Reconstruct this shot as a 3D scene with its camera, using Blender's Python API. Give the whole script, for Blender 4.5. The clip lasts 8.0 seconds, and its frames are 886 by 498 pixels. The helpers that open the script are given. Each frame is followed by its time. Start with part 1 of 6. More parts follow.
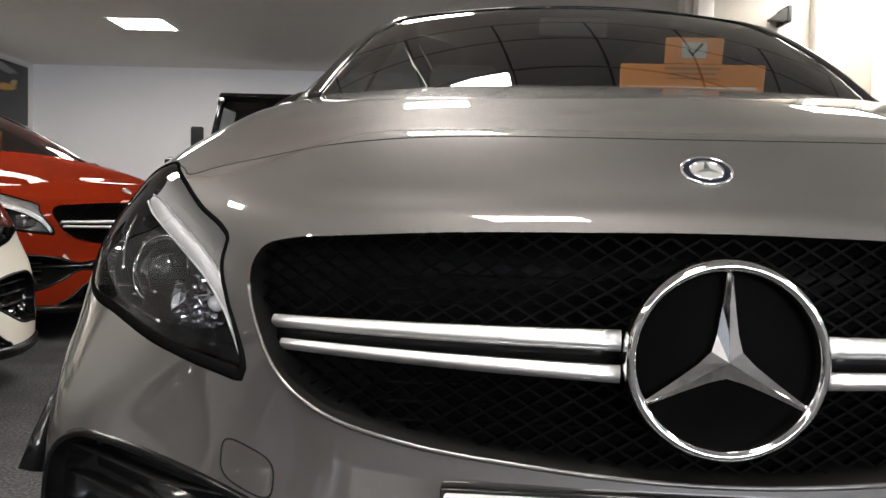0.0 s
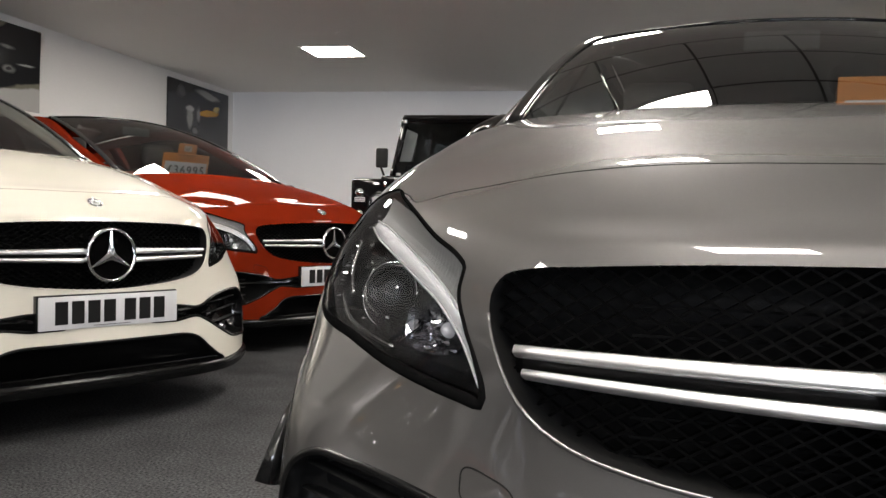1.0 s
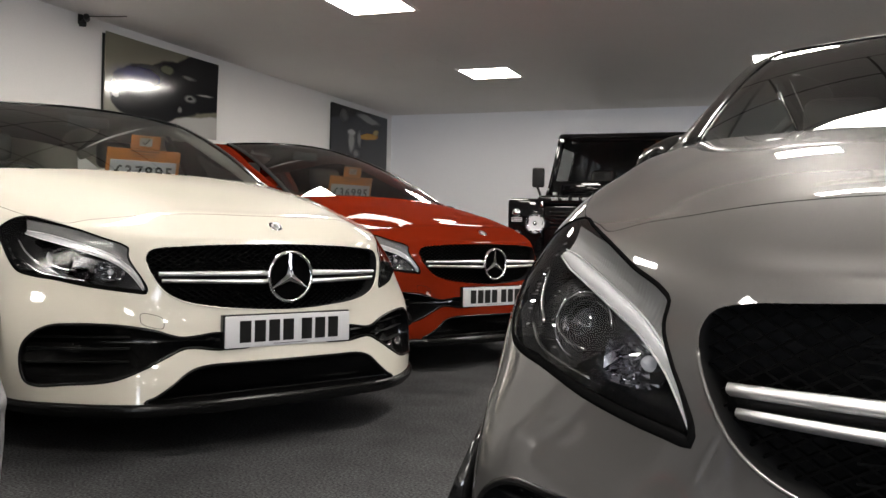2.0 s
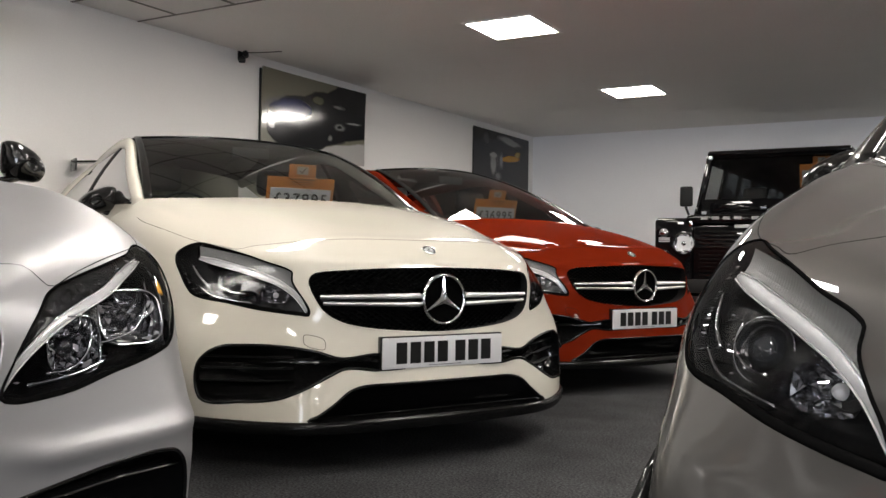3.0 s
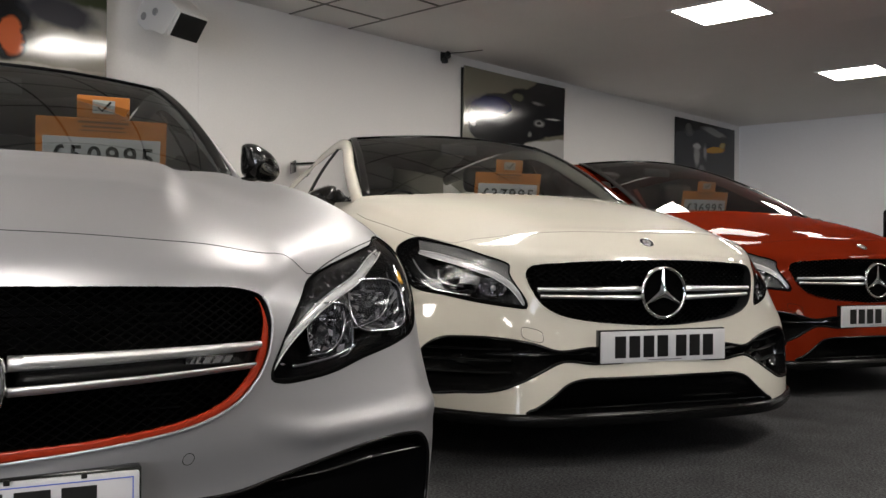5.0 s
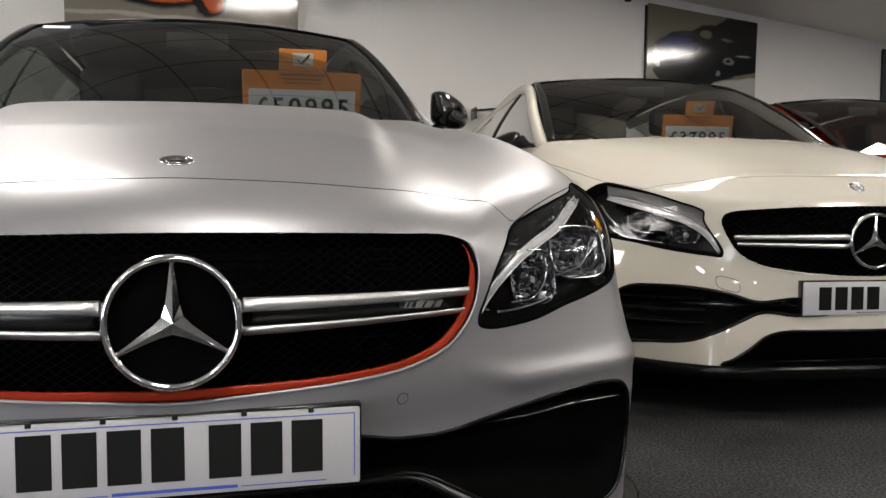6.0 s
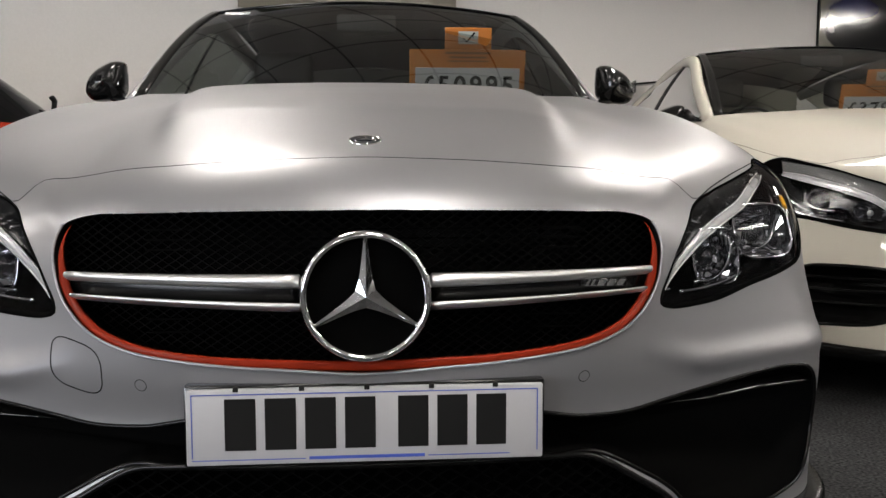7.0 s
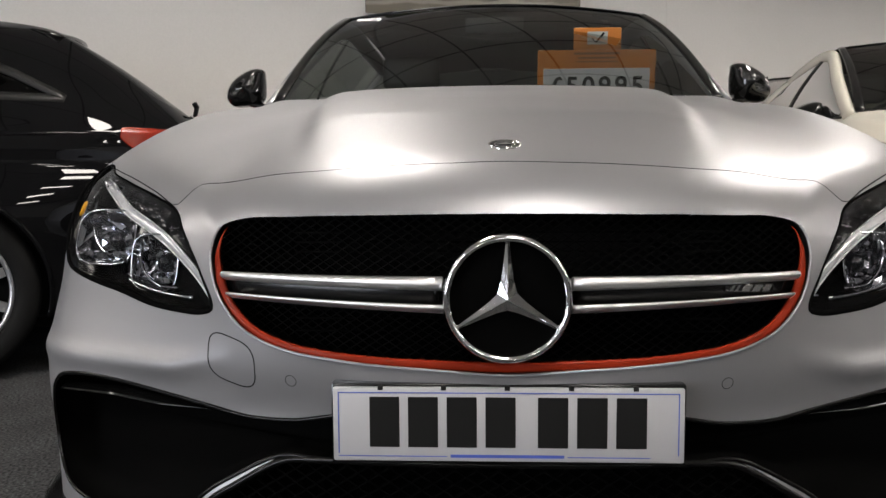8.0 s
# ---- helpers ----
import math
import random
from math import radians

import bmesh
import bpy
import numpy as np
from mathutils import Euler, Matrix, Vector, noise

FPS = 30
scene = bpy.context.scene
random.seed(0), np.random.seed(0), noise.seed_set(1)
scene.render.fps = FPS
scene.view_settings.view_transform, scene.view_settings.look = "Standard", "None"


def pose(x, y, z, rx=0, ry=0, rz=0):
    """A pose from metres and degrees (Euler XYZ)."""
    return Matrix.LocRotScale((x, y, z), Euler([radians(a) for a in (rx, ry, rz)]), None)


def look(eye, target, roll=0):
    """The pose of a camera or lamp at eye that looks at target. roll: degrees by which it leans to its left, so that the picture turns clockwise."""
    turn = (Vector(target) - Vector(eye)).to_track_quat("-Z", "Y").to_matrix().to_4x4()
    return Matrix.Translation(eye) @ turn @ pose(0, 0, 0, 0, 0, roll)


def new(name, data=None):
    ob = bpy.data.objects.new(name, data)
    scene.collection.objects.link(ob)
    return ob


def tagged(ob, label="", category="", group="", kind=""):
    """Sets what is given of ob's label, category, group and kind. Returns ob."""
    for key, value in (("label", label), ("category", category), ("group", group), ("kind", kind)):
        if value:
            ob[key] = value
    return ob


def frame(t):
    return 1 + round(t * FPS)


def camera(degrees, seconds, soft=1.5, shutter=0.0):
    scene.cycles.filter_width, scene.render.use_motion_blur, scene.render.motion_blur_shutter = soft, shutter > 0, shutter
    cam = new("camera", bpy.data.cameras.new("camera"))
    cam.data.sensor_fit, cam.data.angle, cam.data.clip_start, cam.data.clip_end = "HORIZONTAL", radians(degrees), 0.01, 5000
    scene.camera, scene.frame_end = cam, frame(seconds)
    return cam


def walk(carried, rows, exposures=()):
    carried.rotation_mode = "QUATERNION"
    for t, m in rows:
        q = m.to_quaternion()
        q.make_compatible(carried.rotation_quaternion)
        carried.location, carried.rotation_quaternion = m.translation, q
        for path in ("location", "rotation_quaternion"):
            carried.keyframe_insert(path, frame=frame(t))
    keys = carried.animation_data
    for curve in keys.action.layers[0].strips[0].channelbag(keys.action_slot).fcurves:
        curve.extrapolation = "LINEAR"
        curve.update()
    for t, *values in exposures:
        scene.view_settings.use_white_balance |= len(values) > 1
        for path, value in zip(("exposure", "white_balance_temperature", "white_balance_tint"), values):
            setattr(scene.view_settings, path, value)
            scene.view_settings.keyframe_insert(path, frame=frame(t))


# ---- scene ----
cam = camera(53.53, 8.0)
ROWS = [
    (0.0, -0.250, -0.710, 0.746, -2.71, -1.44, 0.31),
    (0.5, -0.289, -0.712, 0.755, -2.48, -1.30, 6.08),
    (1.0, -0.326, -0.707, 0.758, -1.85, -1.43, 11.45),
    (1.5, -0.353, -0.713, 0.765, -1.39, -1.25, 16.15),
    (2.0, -0.383, -0.727, 0.773, -0.90, -1.34, 21.24),
    (2.2, -0.388, -0.733, 0.774, -0.61, -1.15, 23.50),
    (3.5, -0.439, -0.779, 0.778, 0.58, -0.82, 33.53),
    (4.0, -0.456, -0.788, 0.770, 0.60, -0.74, 36.69),
    (5.5, -0.511, -0.827, 0.759, -1.42, -0.35, 47.56),
    (6.0, -0.528, -0.849, 0.762, -3.59, -0.23, 54.03),
    (6.5, -0.538, -0.879, 0.765, -4.52, -0.19, 59.34),
    (7.0, -0.548, -0.900, 0.764, -5.14, 0.07, 63.65),
    (7.5, -0.549, -0.919, 0.765, -5.57, 0.30, 67.59),
    (8.0, -0.547, -0.940, 0.771, -5.13, 0.36, 71.24),
]
walk(cam, [(t, pose(x, y, z, 90 + pitch, roll, yaw)) for t, x, y, z, pitch, roll, yaw in ROWS], [(0.0, 0.56), (2.0, 0.42), (4.0, 0.07), (5.5, -0.12), (8.0, -0.2)])

# ---- world: an overcast day outside the shopfront ----
world = bpy.data.worlds.new("world")
scene.world = world
world.use_nodes = True
world.node_tree.nodes["Background"].inputs[0].default_value = (0.8, 0.85, 1.0, 1)
world.node_tree.nodes["Background"].inputs[1].default_value = 0.8
PANEL_STRENGTH = 47.0
# daylight through the shopfront behind the camera
DAYLIGHT = bpy.data.lights.new("shopfront_daylight", "AREA")
DAYLIGHT.shape, DAYLIGHT.size, DAYLIGHT.size_y = "RECTANGLE", 5.4, 2.1
DAYLIGHT.energy, DAYLIGHT.color = 420.0, (0.86, 0.90, 1.0)
daylight = new("shopfront_daylight", DAYLIGHT)
daylight.matrix_world = pose(2.7, -10.57, 1.15, 90, 0, 0)

# ---- materials ----


def material(name, color, rough=0.5, metal=0.0, coat=0.0, coat_rough=0.03, var=0.06, scale=8.0, fine=0.0, bump=0.0, bump_scale=300.0, spec=0.5):
    """A principled surface with uneven colour and gloss at two scales and, where bump is given, a fine relief."""
    m = bpy.data.materials.new(name)
    m.use_nodes = True
    n, li = m.node_tree.nodes, m.node_tree.links
    b = n["Principled BSDF"]
    b.inputs["Metallic"].default_value = metal
    b.inputs["Coat Weight"].default_value = coat
    b.inputs["Coat Roughness"].default_value = coat_rough
    b.inputs["Specular IOR Level"].default_value = spec
    co = n.new("ShaderNodeTexCoord")
    no = n.new("ShaderNodeTexNoise")
    no.inputs["Scale"].default_value = scale
    no.inputs["Detail"].default_value = 6
    li.new(co.outputs["Object"], no.inputs["Vector"])
    ra = n.new("ShaderNodeMapRange")
    ra.inputs["To Min"].default_value = 1 - var
    ra.inputs["To Max"].default_value = 1 + var
    li.new(no.outputs["Fac"], ra.inputs["Value"])
    last = ra.outputs["Result"]
    fn = n.new("ShaderNodeTexNoise")
    fn.inputs["Scale"].default_value = bump_scale
    fn.inputs["Detail"].default_value = 3
    li.new(co.outputs["Object"], fn.inputs["Vector"])
    if fine:
        r2 = n.new("ShaderNodeMapRange")
        r2.inputs["From Min"].default_value, r2.inputs["From Max"].default_value = 0.3, 0.7
        r2.inputs["To Min"].default_value, r2.inputs["To Max"].default_value = 1 - fine, 1 + fine
        li.new(fn.outputs["Fac"], r2.inputs["Value"])
        mu = n.new("ShaderNodeMath")
        mu.operation = "MULTIPLY"
        li.new(last, mu.inputs[0])
        li.new(r2.outputs["Result"], mu.inputs[1])
        last = mu.outputs[0]
    vm = n.new("ShaderNodeVectorMath")
    vm.operation = "SCALE"
    vm.inputs[0].default_value = color
    li.new(last, vm.inputs["Scale"])
    li.new(vm.outputs["Vector"], b.inputs["Base Color"])
    rr = n.new("ShaderNodeMapRange")
    rr.inputs["To Min"].default_value, rr.inputs["To Max"].default_value = rough * 0.85, min(1.0, rough * 1.15)
    li.new(no.outputs["Fac"], rr.inputs["Value"])
    li.new(rr.outputs["Result"], b.inputs["Roughness"])
    if bump:
        bu = n.new("ShaderNodeBump")
        bu.inputs["Strength"].default_value = bump
        bu.inputs["Distance"].default_value = 0.002
        li.new(fn.outputs["Fac"], bu.inputs["Height"])
        li.new(bu.outputs["Normal"], b.inputs["Normal"])
    return m


def thin_glass(name, tint, gloss=0.0, ior=1.5):
    """A thin pane: clear, tinted, with the mirror gloss of its face."""
    m = bpy.data.materials.new(name)
    m.use_nodes = True
    n, li = m.node_tree.nodes, m.node_tree.links
    n.remove(n["Principled BSDF"])
    tr, gl, mx, fr = (n.new(k) for k in ("ShaderNodeBsdfTransparent", "ShaderNodeBsdfGlossy", "ShaderNodeMixShader", "ShaderNodeFresnel"))
    tr.inputs["Color"].default_value = (*tint, 1)
    gl.inputs["Roughness"].default_value = gloss
    fr.inputs["IOR"].default_value = ior
    li.new(fr.outputs[0], mx.inputs[0])
    li.new(tr.outputs[0], mx.inputs[1])
    li.new(gl.outputs[0], mx.inputs[2])
    li.new(mx.outputs[0], n["Material Output"].inputs["Surface"])
    return m


def glowing(name, color, strength):
    m = bpy.data.materials.new(name)
    m.use_nodes = True
    b = m.node_tree.nodes["Principled BSDF"]
    b.inputs["Base Color"].default_value = (0.9, 0.9, 0.9, 1)
    b.inputs["Emission Color"].default_value = (*color, 1)
    b.inputs["Emission Strength"].default_value = strength
    return m


PAINT_GREY = material("grey_metallic_paint", (0.104, 0.1005, 0.098), 0.54, 0.88, 0.95, 0.0, 0.04, 3, 0.10, 0, 1600, 0.3)
PAINT_GREY.node_tree.nodes["Principled BSDF"].inputs["Coat IOR"].default_value = 1.62
PAINT_WHITE = material("cream_white_paint", (0.59, 0.56, 0.485), 0.5, 0.0, 0.85, 0.0, 0.02, 3, spec=0.1)
PAINT_RED = material("red_paint", (0.14, 0.0125, 0.0036), 0.6, 0.0, 0.15, 0.0, 0.03, 3, spec=0.0)
PAINT_SILVER = material("matte_silver_paint", (0.33, 0.33, 0.343), 0.40, 0.55, 0.0, 0.1, 0.03, 3, 0.05, 0, 1600)
PAINT_BLACK = material("black_paint", (0.004, 0.004, 0.0045), 0.5, 0.0, 0.6, 0.0, 0.05, 3, spec=0.0)
GLOSS_BLACK = material("gloss_black_plastic", (0.006, 0.006, 0.006), 0.14, 0.0, 0.1, 0.03, 0.1, 5)
TRIM_BLACK = material("satin_black_plastic", (0.004, 0.004, 0.004), 0.22, 0.0, 0.0, 0.03, 0.1, 5, spec=0.22)
MATT_BLACK = material("matt_black_plastic", (0.009, 0.009, 0.009), 0.55, 0, 0, 0.1, 0.15, 20, 0.1, 0.2, 500, 0.3)
DEEP = material("deep_black_void", (0.004, 0.004, 0.004), 0.9, spec=0.0)
CHROME = material("chrome", (0.86, 0.86, 0.86), 0.06, 1.0, var=0.03)
SATIN = material("satin_aluminium", (0.88, 0.88, 0.88), 0.42, 1.0, var=0.01, scale=4)
MESH_BLACK = material("mesh_black_plastic", (0.002, 0.002, 0.002), 0.5, spec=0.025)
LAMP_BODY = material("headlamp_grey_plastic", (0.13, 0.13, 0.129), 0.38, 0.15, 0.1, var=0.15, scale=30, bump=0.15, bump_scale=260)
LAMP_DARK = material("headlamp_dark_plastic", (0.006, 0.006, 0.0065), 0.25, 0.0, 0.0, spec=0.25)
LAMP_RIM = material("headlamp_dark_chrome", (0.055, 0.055, 0.058), 0.12, 1.0)
LAMP_SILVER = material("headlamp_silver_reflector", (0.7, 0.7, 0.7), 0.15, 1.0, bump=0.3, bump_scale=120)
LAMP_SMOKE = material("headlamp_smoked_chrome", (0.022, 0.022, 0.023), 0.25, 0.7, 0.1, var=0.3, scale=45, bump=0.25, bump_scale=40)
LAMP_FACET = material("headlamp_crystal_facets", (0.60, 0.60, 0.63), 0.06, 1.0, var=0.05, scale=60)
LAMP_FACET_DIM = material("headlamp_dark_crystal_facets", (0.48, 0.48, 0.50), 0.08, 1.0, var=0.05, scale=60)
LAMP_FACET_DARK = material("headlamp_smoked_facets", (0.13, 0.13, 0.138), 0.08, 1.0, var=0.05, scale=60)
MESH_FINE = material("mesh_deep_black_plastic", (0.0016, 0.0016, 0.0016), 0.5, spec=0.015)
LIGHT_GUIDE = material("frosted_light_guide", (0.58, 0.58, 0.59), 0.25, 0.25, 0.5, var=0.2, scale=55)
AMBER = material("amber_reflector", (0.75, 0.35, 0.02), 0.25, 0, 0.5)
LENS = thin_glass("headlamp_cover", (0.95, 0.96, 0.97), ior=1.19)
SCREEN = thin_glass("windscreen_glass", (0.43, 0.46, 0.445), ior=1.76)
SIDE_GLASS = thin_glass("side_window_glass", (0.35, 0.37, 0.36))
CLEAR_GLASS = thin_glass("clear_window_glass", (0.82, 0.84, 0.83))
WINDOW_EDGE = material("satin_black_window_edge", (0.012, 0.012, 0.012), 0.45, spec=0.3)
DARK_GLASS = thin_glass("privacy_glass", (0.08, 0.08, 0.08))
BULB = material("projector_lens", (0.02, 0.021, 0.024), 0.05, 0.3, 0.3)
RED_TRIM = material("red_trim", (0.23, 0.019, 0.005), 0.5, 0, 0.1, spec=0.1)
RED_LAMP = material("red_tail_lamp", (0.26, 0.016, 0.004), 0.25, 0, 0.15)
RED_LAMP_DARK = material("dark_indicator", (0.05, 0.008, 0.004), 0.15, 0, 0.6)
BADGE_BLUE = material("dark_blue_enamel", (0.008, 0.009, 0.018), 0.2, 0, 0.5)
BADGE_SILVER = material("badge_satin_silver", (0.82, 0.82, 0.82), 0.3, 0.8)
RUBBER = material("tyre_rubber", (0.008, 0.008, 0.008), 0.8, spec=0.15, bump=0.3, bump_scale=200)
ALLOY = material("alloy_rim", (0.55, 0.55, 0.56), 0.3, 0.9)
PLATE = material("plate_white", (0.56, 0.56, 0.57), 0.35, 0, 0.3, var=0.03)
PLATE_DULL = material("plate_dull_white", (0.42, 0.42, 0.435), 0.4, 0, 0.1, var=0.03)
INK = material("plate_black", (0.008, 0.008, 0.008), 0.5, spec=0.2)
BLUE_LINE = material("blue_print", (0.05, 0.09, 0.42), 0.4)
SEAM = material("shut_line", (0.01, 0.01, 0.01), 0.9, spec=0.1)
CABIN = material("cabin_plastic", (0.02, 0.02, 0.021), 0.7, bump=0.3, bump_scale=400)
SEAT = material("seat_leather", (0.03, 0.029, 0.028), 0.5, bump=0.3, bump_scale=200)
ORANGE = material("orange_card", (0.53, 0.18, 0.025), 0.6, var=0.05)
CARPET = material("charcoal_carpet", (0.046, 0.0465, 0.048), 0.95, var=0.6, scale=5, fine=0.85, bump=0.9, bump_scale=115, spec=0.1)
WALL = material("white_wall_paint", (0.86, 0.845, 0.825), 0.6, var=0.03, scale=1.2, fine=0.02, bump=0.05, bump_scale=90)
CEIL = material("ceiling_tile", (0.79, 0.77, 0.74), 0.8, var=0.03, scale=2, fine=0.05, bump=0.2, bump_scale=150)
# slate tone chosen for the unseen walls so that cars reflect a darker room
WALL_DARK = material("unseen_wall_slate", (0.23, 0.23, 0.235), 0.6, var=0.05, scale=1.2, bump=0.05, bump_scale=90)
WALL_COOL = material("cool_white_wall_paint", (0.90, 0.905, 0.92), 0.6, var=0.03, scale=1.2, fine=0.02, bump=0.05, bump_scale=90)
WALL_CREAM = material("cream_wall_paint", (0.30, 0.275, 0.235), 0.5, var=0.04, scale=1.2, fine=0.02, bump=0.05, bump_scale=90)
POST_WHITE = material("white_post_paint", (0.52, 0.50, 0.46), 0.45, var=0.03)
TRIM_WHITE = material("white_trim", (0.78, 0.77, 0.75), 0.4, var=0.02)
LETTER = material("grey_letter_paint", (0.30, 0.30, 0.30), 0.4)
LED = glowing("led_diffuser", (1.0, 0.94, 0.866), PANEL_STRENGTH)

# ---- building blocks ----


def obj(name, verts, faces, mat, parent=None, label="", normals=None, smooth=True):
    me = bpy.data.meshes.new(name)
    me.from_pydata([tuple(map(float, v)) for v in verts], [], [tuple(map(int, f)) for f in faces])
    me.materials.append(mat)
    if smooth:
        me.polygons.foreach_set("use_smooth", [True] * len(me.polygons))
    if normals is not None:
        me.normals_split_custom_set_from_vertices([tuple(map(float, v)) for v in normals])
    me.update()
    ob = new(name, me)
    if parent is not None:
        ob.parent = parent
    if label:
        tagged(ob, label)
    return ob


def part(name, bm, mat, parent=None, label="", smooth=True, angle=40):
    me = bpy.data.meshes.new(name)
    bmesh.ops.recalc_face_normals(bm, faces=bm.faces)
    for f in bm.faces:
        f.smooth = smooth
    if smooth:
        for e in bm.edges:
            if len(e.link_faces) == 2 and e.calc_face_angle(0) > radians(angle):
                e.smooth = False
    bm.to_mesh(me)
    bm.free()
    me.materials.append(mat)
    ob = new(name, me)
    if parent is not None:
        ob.parent = parent
    if label:
        tagged(ob, label)
    return ob


def thing(name, label, category, m=None, group="", kind=""):
    e = new(name)
    e.empty_display_size = 0.1
    if m is not None:
        e.matrix_world = m
    return tagged(e, label, category, group, kind)


def box(x0, x1, y0, y1, z0, z1, bevel=0.0, seg=2, bm=None):
    own = bm is None
    bm = bm or bmesh.new()
    g = bmesh.ops.create_cube(bm, size=1)["verts"]
    for v in g:
        v.co = Vector(((x0 + x1) / 2 + v.co.x * (x1 - x0), (y0 + y1) / 2 + v.co.y * (y1 - y0), (z0 + z1) / 2 + v.co.z * (z1 - z0)))
    if bevel and own:
        bmesh.ops.bevel(bm, geom=list(bm.edges), offset=bevel, segments=seg, affect="EDGES", profile=0.5)
    return bm


def spline(pts, n, closed=False):
    """Points along a smooth curve through pts."""
    pts = np.array(pts, float)
    k = len(pts)
    d = np.linalg.norm(np.diff(np.vstack([pts, pts[:1]]) if closed else pts, axis=0), axis=1)
    s = np.concatenate([[0], np.cumsum(d)])
    out = []
    for t in np.linspace(0, s[-1], n, endpoint=not closed):
        i = min(int(np.searchsorted(s, t, "right")) - 1, len(d) - 1)
        f = (t - s[i]) / max(d[i], 1e-9)
        if closed:
            a, b, c, e = (pts[(i + j) % k] for j in (-1, 0, 1, 2))
        else:
            a, b, c, e = (pts[min(max(i + j, 0), k - 1)] for j in (-1, 0, 1, 2))
        la, lb, lc = max(np.linalg.norm(b - a), 1e-6), max(np.linalg.norm(c - b), 1e-6), max(np.linalg.norm(e - c), 1e-6)
        m0 = (c - b) if la < 1e-5 else ((b - a) / la * 0.5 + (c - b) / lb * 0.5) * lb
        m1 = (c - b) if lc < 1e-5 else ((c - b) / lb * 0.5 + (e - c) / lc * 0.5) * lb
        out.append((2 * f**3 - 3 * f**2 + 1) * b + (f**3 - 2 * f**2 + f) * m0 + (3 * f**2 - 2 * f**3) * c + (f**3 - f**2) * m1)
    return np.array(out)


def sweep(path, sizes, ups, closed=False, sides=8, power=2.0):
    """A tube along path; at each point a rounded section of half sizes (across, up), up given by ups. Returns verts, faces."""
    path = np.array(path, float)
    n = len(path)
    sizes = np.array(sizes, float) * np.ones((n, 2))
    ups = np.array(ups, float) * np.ones((n, 3))
    v, f = [], []
    for i in range(n):
        a, b = (path[(i - 1) % n], path[(i + 1) % n]) if closed else (path[max(i - 1, 0)], path[min(i + 1, n - 1)])
        t = (b - a) / max(np.linalg.norm(b - a), 1e-9)
        u = ups[i] - t * (ups[i] @ t)
        u /= max(np.linalg.norm(u), 1e-9)
        w = np.cross(t, u)
        for k in range(sides):
            c, s = math.cos(2 * math.pi * (k + 0.5) / sides), math.sin(2 * math.pi * (k + 0.5) / sides)
            c, s = math.copysign(abs(c) ** (2 / power), c), math.copysign(abs(s) ** (2 / power), s)
            v.append(path[i] + w * c * sizes[i, 0] + u * s * sizes[i, 1])
    for i in range(n if closed else n - 1):
        j = (i + 1) % n
        for k in range(sides):
            q = (k + 1) % sides
            f.append((i * sides + k, i * sides + q, j * sides + q, j * sides + k))
    if not closed:
        f.append(tuple(range(sides))[::-1])
        f.append(tuple((n - 1) * sides + k for k in range(sides)))
    return v, f


def lathe(profile, n=48, start=0.0):
    """(radius, y) profile turned round the y axis. Returns verts, faces."""
    v, f, k = [], [], len(profile)
    for i in range(n):
        a = 2 * math.pi * i / n + start
        for r, y in profile:
            v.append((r * math.sin(a), y, r * math.cos(a)))
    for i in range(n):
        j = (i + 1) % n
        for q in range(k - 1):
            f.append((i * k + q, i * k + q + 1, j * k + q + 1, j * k + q))
    return v, f


def moved(vf, m):
    return [m @ Vector(v) for v in vf[0]], vf[1]


def merged(*lots):
    v, f = [], []
    for a, b in lots:
        k = len(v)
        v += list(a)
        f += [tuple(i + k for i in q) for q in b]
    return v, f


def text(name, body, size, mat, parent, m, depth=0.001):
    c = bpy.data.curves.new(name, "FONT")
    c.body, c.size, c.extrude, c.align_x, c.align_y = body, size, depth, "CENTER", "CENTER"
    c.offset = size * 0.02
    c.space_character = 1.26
    tmp = bpy.data.objects.new("letters", c)
    scene.collection.objects.link(tmp)
    bpy.context.view_layer.update()
    me = bpy.data.meshes.new_from_object(tmp.evaluated_get(bpy.context.evaluated_depsgraph_get()))
    bpy.data.objects.remove(tmp)
    me.materials.clear()
    me.materials.append(mat)
    me.name = name
    ob = new(name, me)
    ob.parent = parent
    ob.matrix_basis = m
    return ob


def spline_matrix(n):
    a, d = np.zeros((n, n)), np.zeros((n, n))
    for i in range(n):
        if i in (0, n - 1):
            a[i, i] = 1
        else:
            a[i, i - 1 : i + 2] = (1, 4, 1)
            d[i, i - 1 : i + 2] = (6, -12, 6)
    return np.linalg.solve(a, d)


